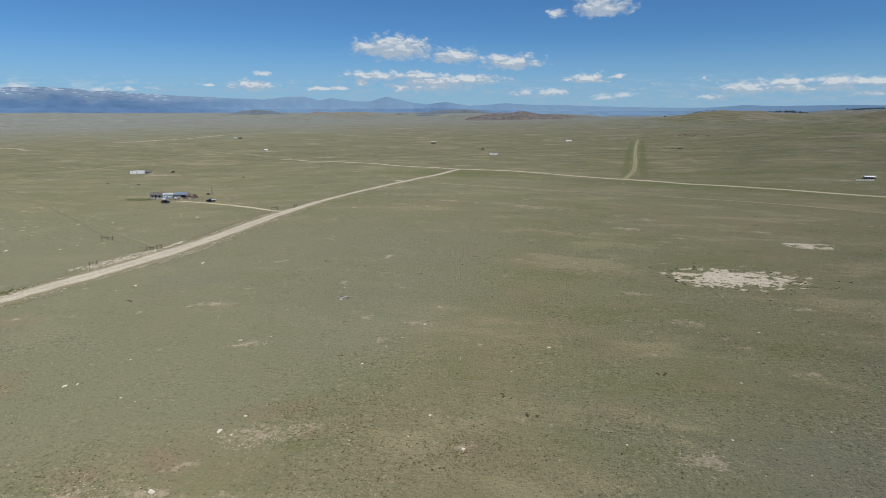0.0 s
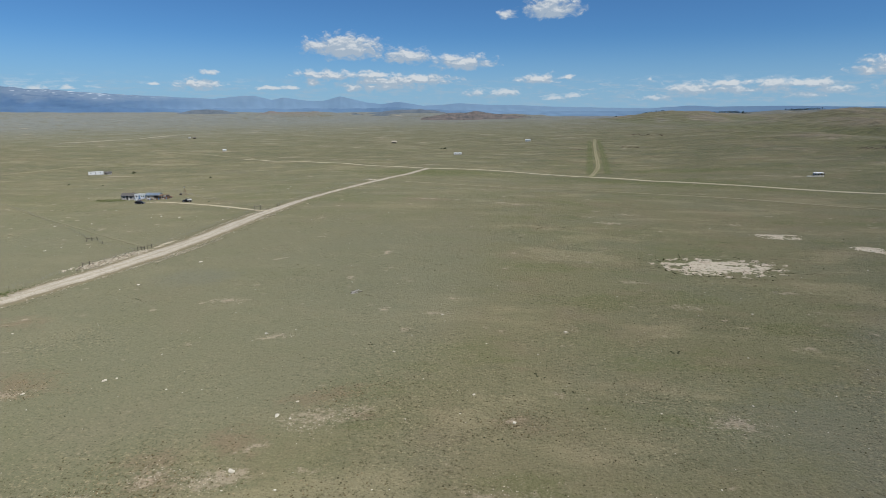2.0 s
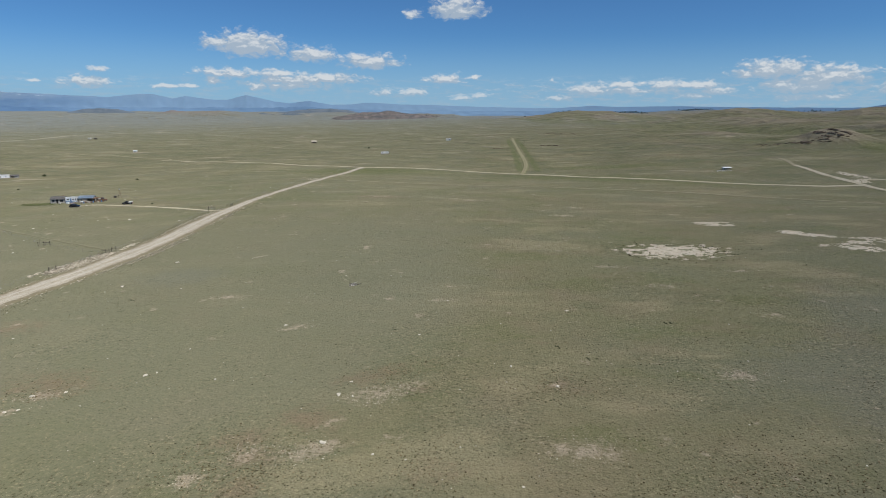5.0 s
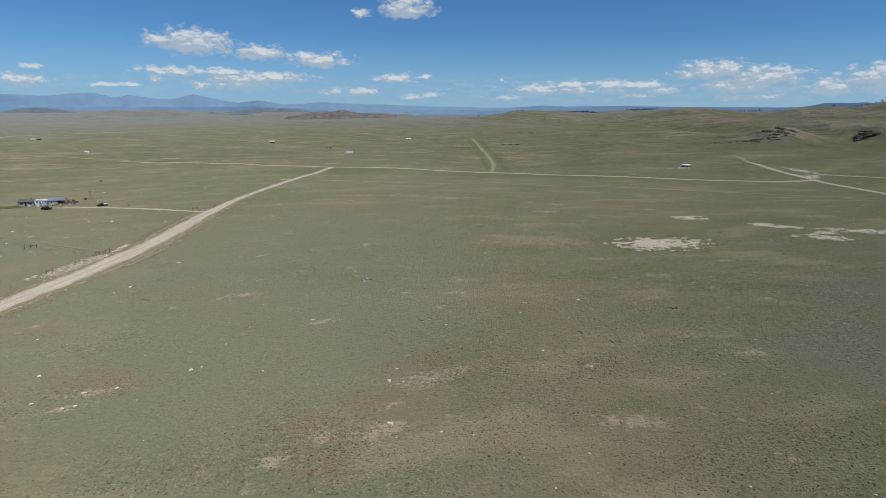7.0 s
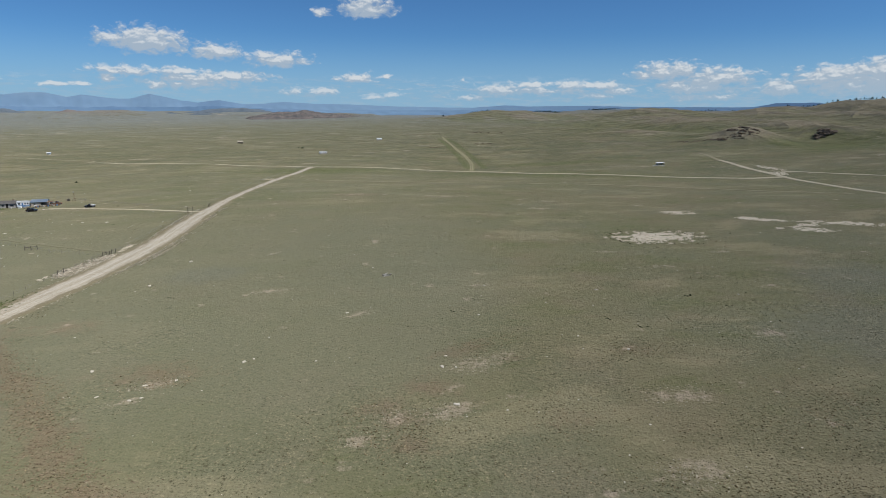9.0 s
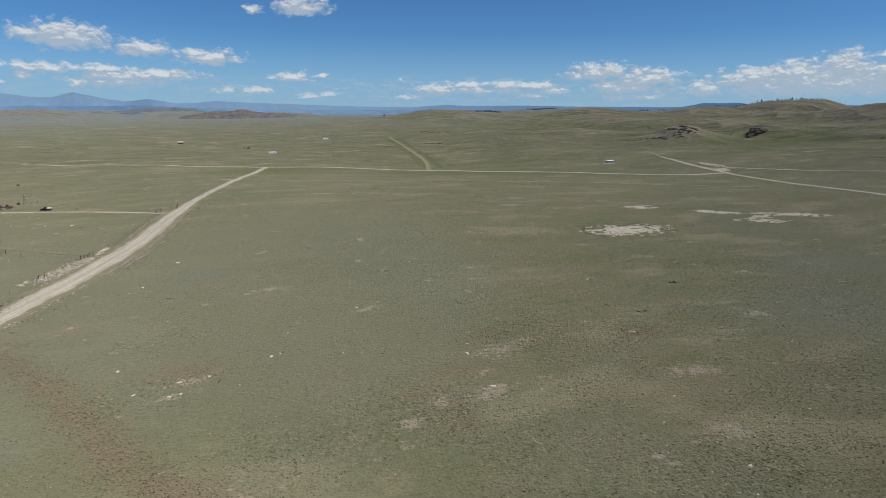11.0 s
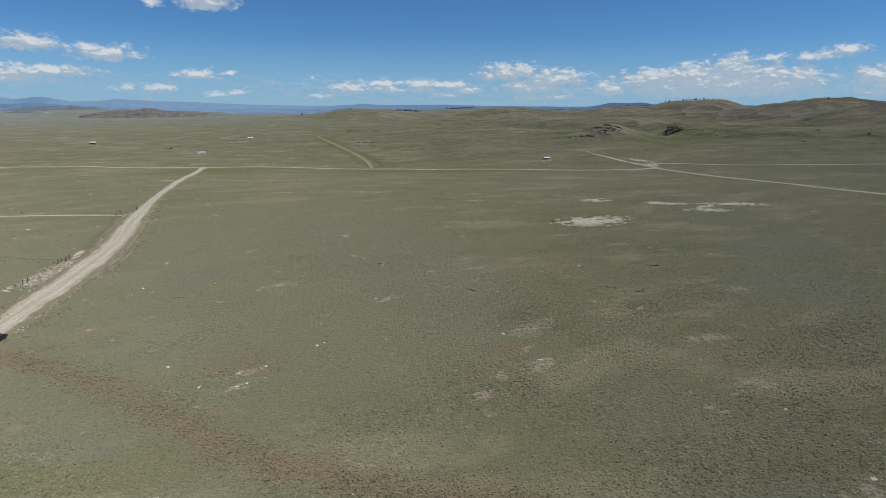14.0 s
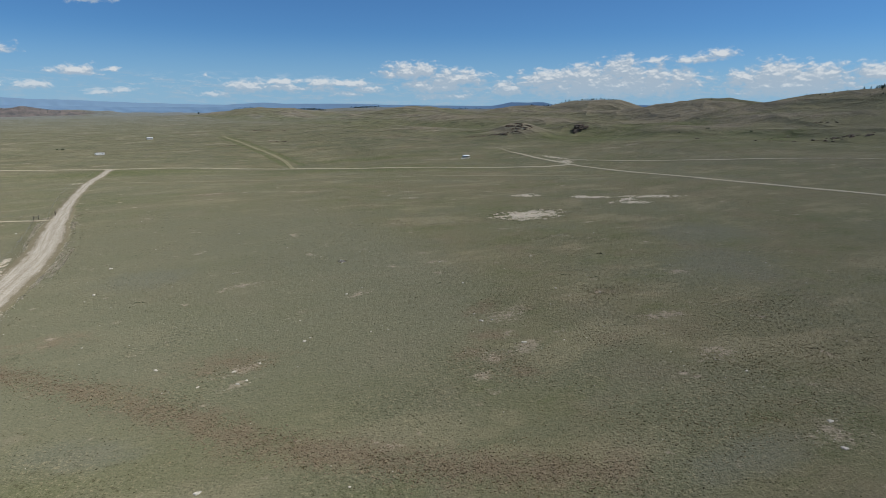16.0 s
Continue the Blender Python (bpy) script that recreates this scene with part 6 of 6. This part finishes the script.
def beside_road(lo, hi, far, wide):
    """Places along the road, so far from its middle line."""
    return lambda rnd, n: (lambda y: (road_x(y) + far + wide * rnd.randn(n), y))(rnd.uniform(lo, hi, n))


scatter("spoil_clods", 9000, lambda rnd, n: (lambda f: (-151.6 + 4.6 * f + 1.5 * rnd.randn(n), 138 + 21 * f + 1.8 * rnd.randn(n)))(rnd.rand(n)), (0.04, 0.4), 5, CLODS, "pale clods of spoil along the road's edge", "spoil", 5, lambda x, y: 0.15 + 1.2 * lumps(x, y, 31, 3.0), tall=0.55)
scatter("road_clods", 7000, beside_road(98, 235, -4.6, 0.9), (0.04, 0.26), 5, CLODS, "pale clods and gravel along the road's shoulder", "gravel", 6, lambda x, y: 0.1 + 1.2 * lumps(x, y, 33, 6.0), tall=0.5)
scatter("shoulder_clods", 9000, beside_road(98, 235, 5.0, 1.1), (0.04, 0.3), 5, CLODS, "pale broken gravel along the road's far shoulder", "gravel", 16, lambda x, y: 0.05 + 1.4 * lumps(x, y, 35, 7.0) ** 1.5, tall=0.5)
for k, (far, lo, hi) in enumerate(((6.3, 138, 172), (8.0, 146, 176), (-6.0, 186, 224))):
    scatter("windrow", 2200, beside_road(lo, hi, far, 0.4), (0.035, 0.2), 5, CLODS, "graded windrow of pale clods beside the gravel road", "gravel", 50 + k, lambda x, y: 0.15 + 1.2 * lumps(x, y, 52, 4.0), tall=0.6)
scatter("verge_tussocks", 1300, beside_road(100, 240, 7.8, 1.8), (0.05, 0.2), 5, TUFTS_DARK, "dark weeds and tussocks along the road's verge", "weeds", 17, lambda x, y: 1.3 * lumps(x, y, 37, 8.0) ** 2.2, power=1.6)
scatter("ditch_grass", 1500, beside_road(165, 228, -7.2, 1.4), (0.05, 0.17), 5, TUFTS_PALE, "rough dry grass in the roadside ditch", "grass", 18, lambda x, y: 0.2 + lumps(x, y, 39, 7.0), power=1.6)
scatter("roadside_weeds", 500, lambda rnd, n: (-150.8 + 1.3 * rnd.randn(n), 107 + 6 * rnd.randn(n)), (0.15, 0.4), 5, island_material("green_weed", [(0, (0.075, 0.09, 0.036)), (1, (0.15, 0.165, 0.07))]), "green weeds in the roadside ditch", "weeds", 7)
for k, (sx, sy) in enumerate(((-46.4, 90.7), (-16, 81.4), (-11.6, 76.3), (-20, 60.5), (-112, 112), (6, 95))):
    rnd = random.Random(300 + k)
    for n in range(4):
        shrub(sx + rnd.uniform(-1.2, 1.2), sy + rnd.uniform(-0.7, 0.7), rnd.uniform(0.14, 0.26), "low dark brush clump in the short grass")
scatter("pasture_stones", 420, field(-330, -150, 150, 330), (0.12, 0.6), 6, PALE_STONE, "pale flat stones strewn over the fenced pasture", "stones", 12, lambda x, y: 0.1 + lumps(x, y, 17, 18.0) ** 2, tall=0.22)
scatter("pale_pebbles", 700, field(-175, 110, 5, 230), (0.06, 0.22), 5, PALE_STONE, "small pale stones scattered over the prairie", "stones", 8, tall=0.35)

NEAR_WORN = [p for p in FADED if p[1] < 150 and p[0] > -120]


def in_worn(rnd, n):
    """Places in the worn patches of the near prairie."""
    c = np.array(NEAR_WORN, float)
    k = rnd.choice(len(c), n, p=c[:, 2] * c[:, 3] / np.sum(c[:, 2] * c[:, 3]))
    u, v, a = c[k, 2] * 0.55 * rnd.randn(n), c[k, 3] * 0.55 * rnd.randn(n), np.radians(c[k, 4])
    return c[k, 0] + u * np.cos(a) - v * np.sin(a), c[k, 1] + u * np.sin(a) + v * np.cos(a)


scatter("worn_gravel", 9000, in_worn, (0.025, 0.13), 4, CLODS, "pale gravel and clods strewn over worn patches", "gravel", 21, lambda x, y: 0.1 + 1.3 * lumps(x, y, 41, 3.5) ** 1.4, tall=0.4, power=2.2)
scatter("yard_weeds", 2600, lambda rnd, n: (-254.5 + 3.8 * rnd.randn(n), 268.5 + 1.6 * rnd.randn(n)), (0.12, 0.4), 5, island_material("yard_weed", [(0, (0.1, 0.115, 0.048)), (1, (0.175, 0.185, 0.085))]), "rank green weeds beside the cabin", "weeds", 22, lambda x, y: 0.15 + lumps(x, y, 43, 6.0))


def brush_pile(x, y, turn):
    """Dead branches thrown in a low heap."""
    rnd = random.Random(61)
    ob = empty("brush_pile", x, y, turn, "low heap of dead grey branches lying in the grass", "brush pile")
    for k in range(16):
        a, l = rnd.uniform(-1.0, 1.0), rnd.uniform(0.7, 1.5)
        cx, cy, cz = rnd.uniform(-0.8, 0.8), rnd.uniform(-0.7, 0.7), rnd.uniform(0.04, 0.2)
        p, q = Vector((cx - l * math.cos(a), cy - l * math.sin(a), cz - 0.08)), Vector((cx + l * math.cos(a), cy + l * math.sin(a), cz + rnd.uniform(-0.1, 0.2)))
        bm = rod(bmesh.new(), p, p.lerp(q, 0.55), 0.06, 5, 0.045)
        m = p.lerp(q, 0.55)
        rod(bm, m, q + Vector((0, rnd.uniform(-0.3, 0.3), 0.05)), 0.04, 4, 0.012)
        rod(bm, m, q + Vector((-0.3, rnd.uniform(-0.5, 0.5), rnd.uniform(0.0, 0.25))), 0.03, 4, 0.01)
        part("branch", bm, GREY_BOARD if k % 3 else POST_WOOD, ob)
    return ob


brush_pile(-61.2, 122.0, 15)


def on_band(rnd, n):
    """Places along the red band, thickest at its middle."""
    p = np.array(RED_BAND, float)
    k = rnd.randint(0, len(p) - 1, n)
    f = rnd.rand(n)
    return p[k, 0] + f * (p[k + 1, 0] - p[k, 0]) + 2.3 * rnd.randn(n), p[k, 1] + f * (p[k + 1, 1] - p[k, 1]) + 2.3 * rnd.randn(n)


HUMMOCKS = island_material("brown_hummock", [(0, (0.13, 0.1, 0.06)), (0.5, (0.2, 0.155, 0.098)), (1, (0.3, 0.24, 0.16))])
scatter("band_hummocks", 11000, on_band, (0.05, 0.16), 5, HUMMOCKS, "dry brown hummocks crowded along a band of red soil", "grass", 23, lambda x, y: 0.2 + 0.8 * lumps(x, y, 45, 6.0), tall=0.8, power=1.8)
scatter("grey_hummocks", 18000, field(-140, 60, 0, 90), (0.035, 0.13), 5, TUFTS_DARK, "small dark hummocks in drifts over the near prairie", "grass", 24, lambda x, y: off_road(x, y) * 1.2 * lumps(x, y, 47, 14.0) ** 3, tall=0.8, power=2.0)
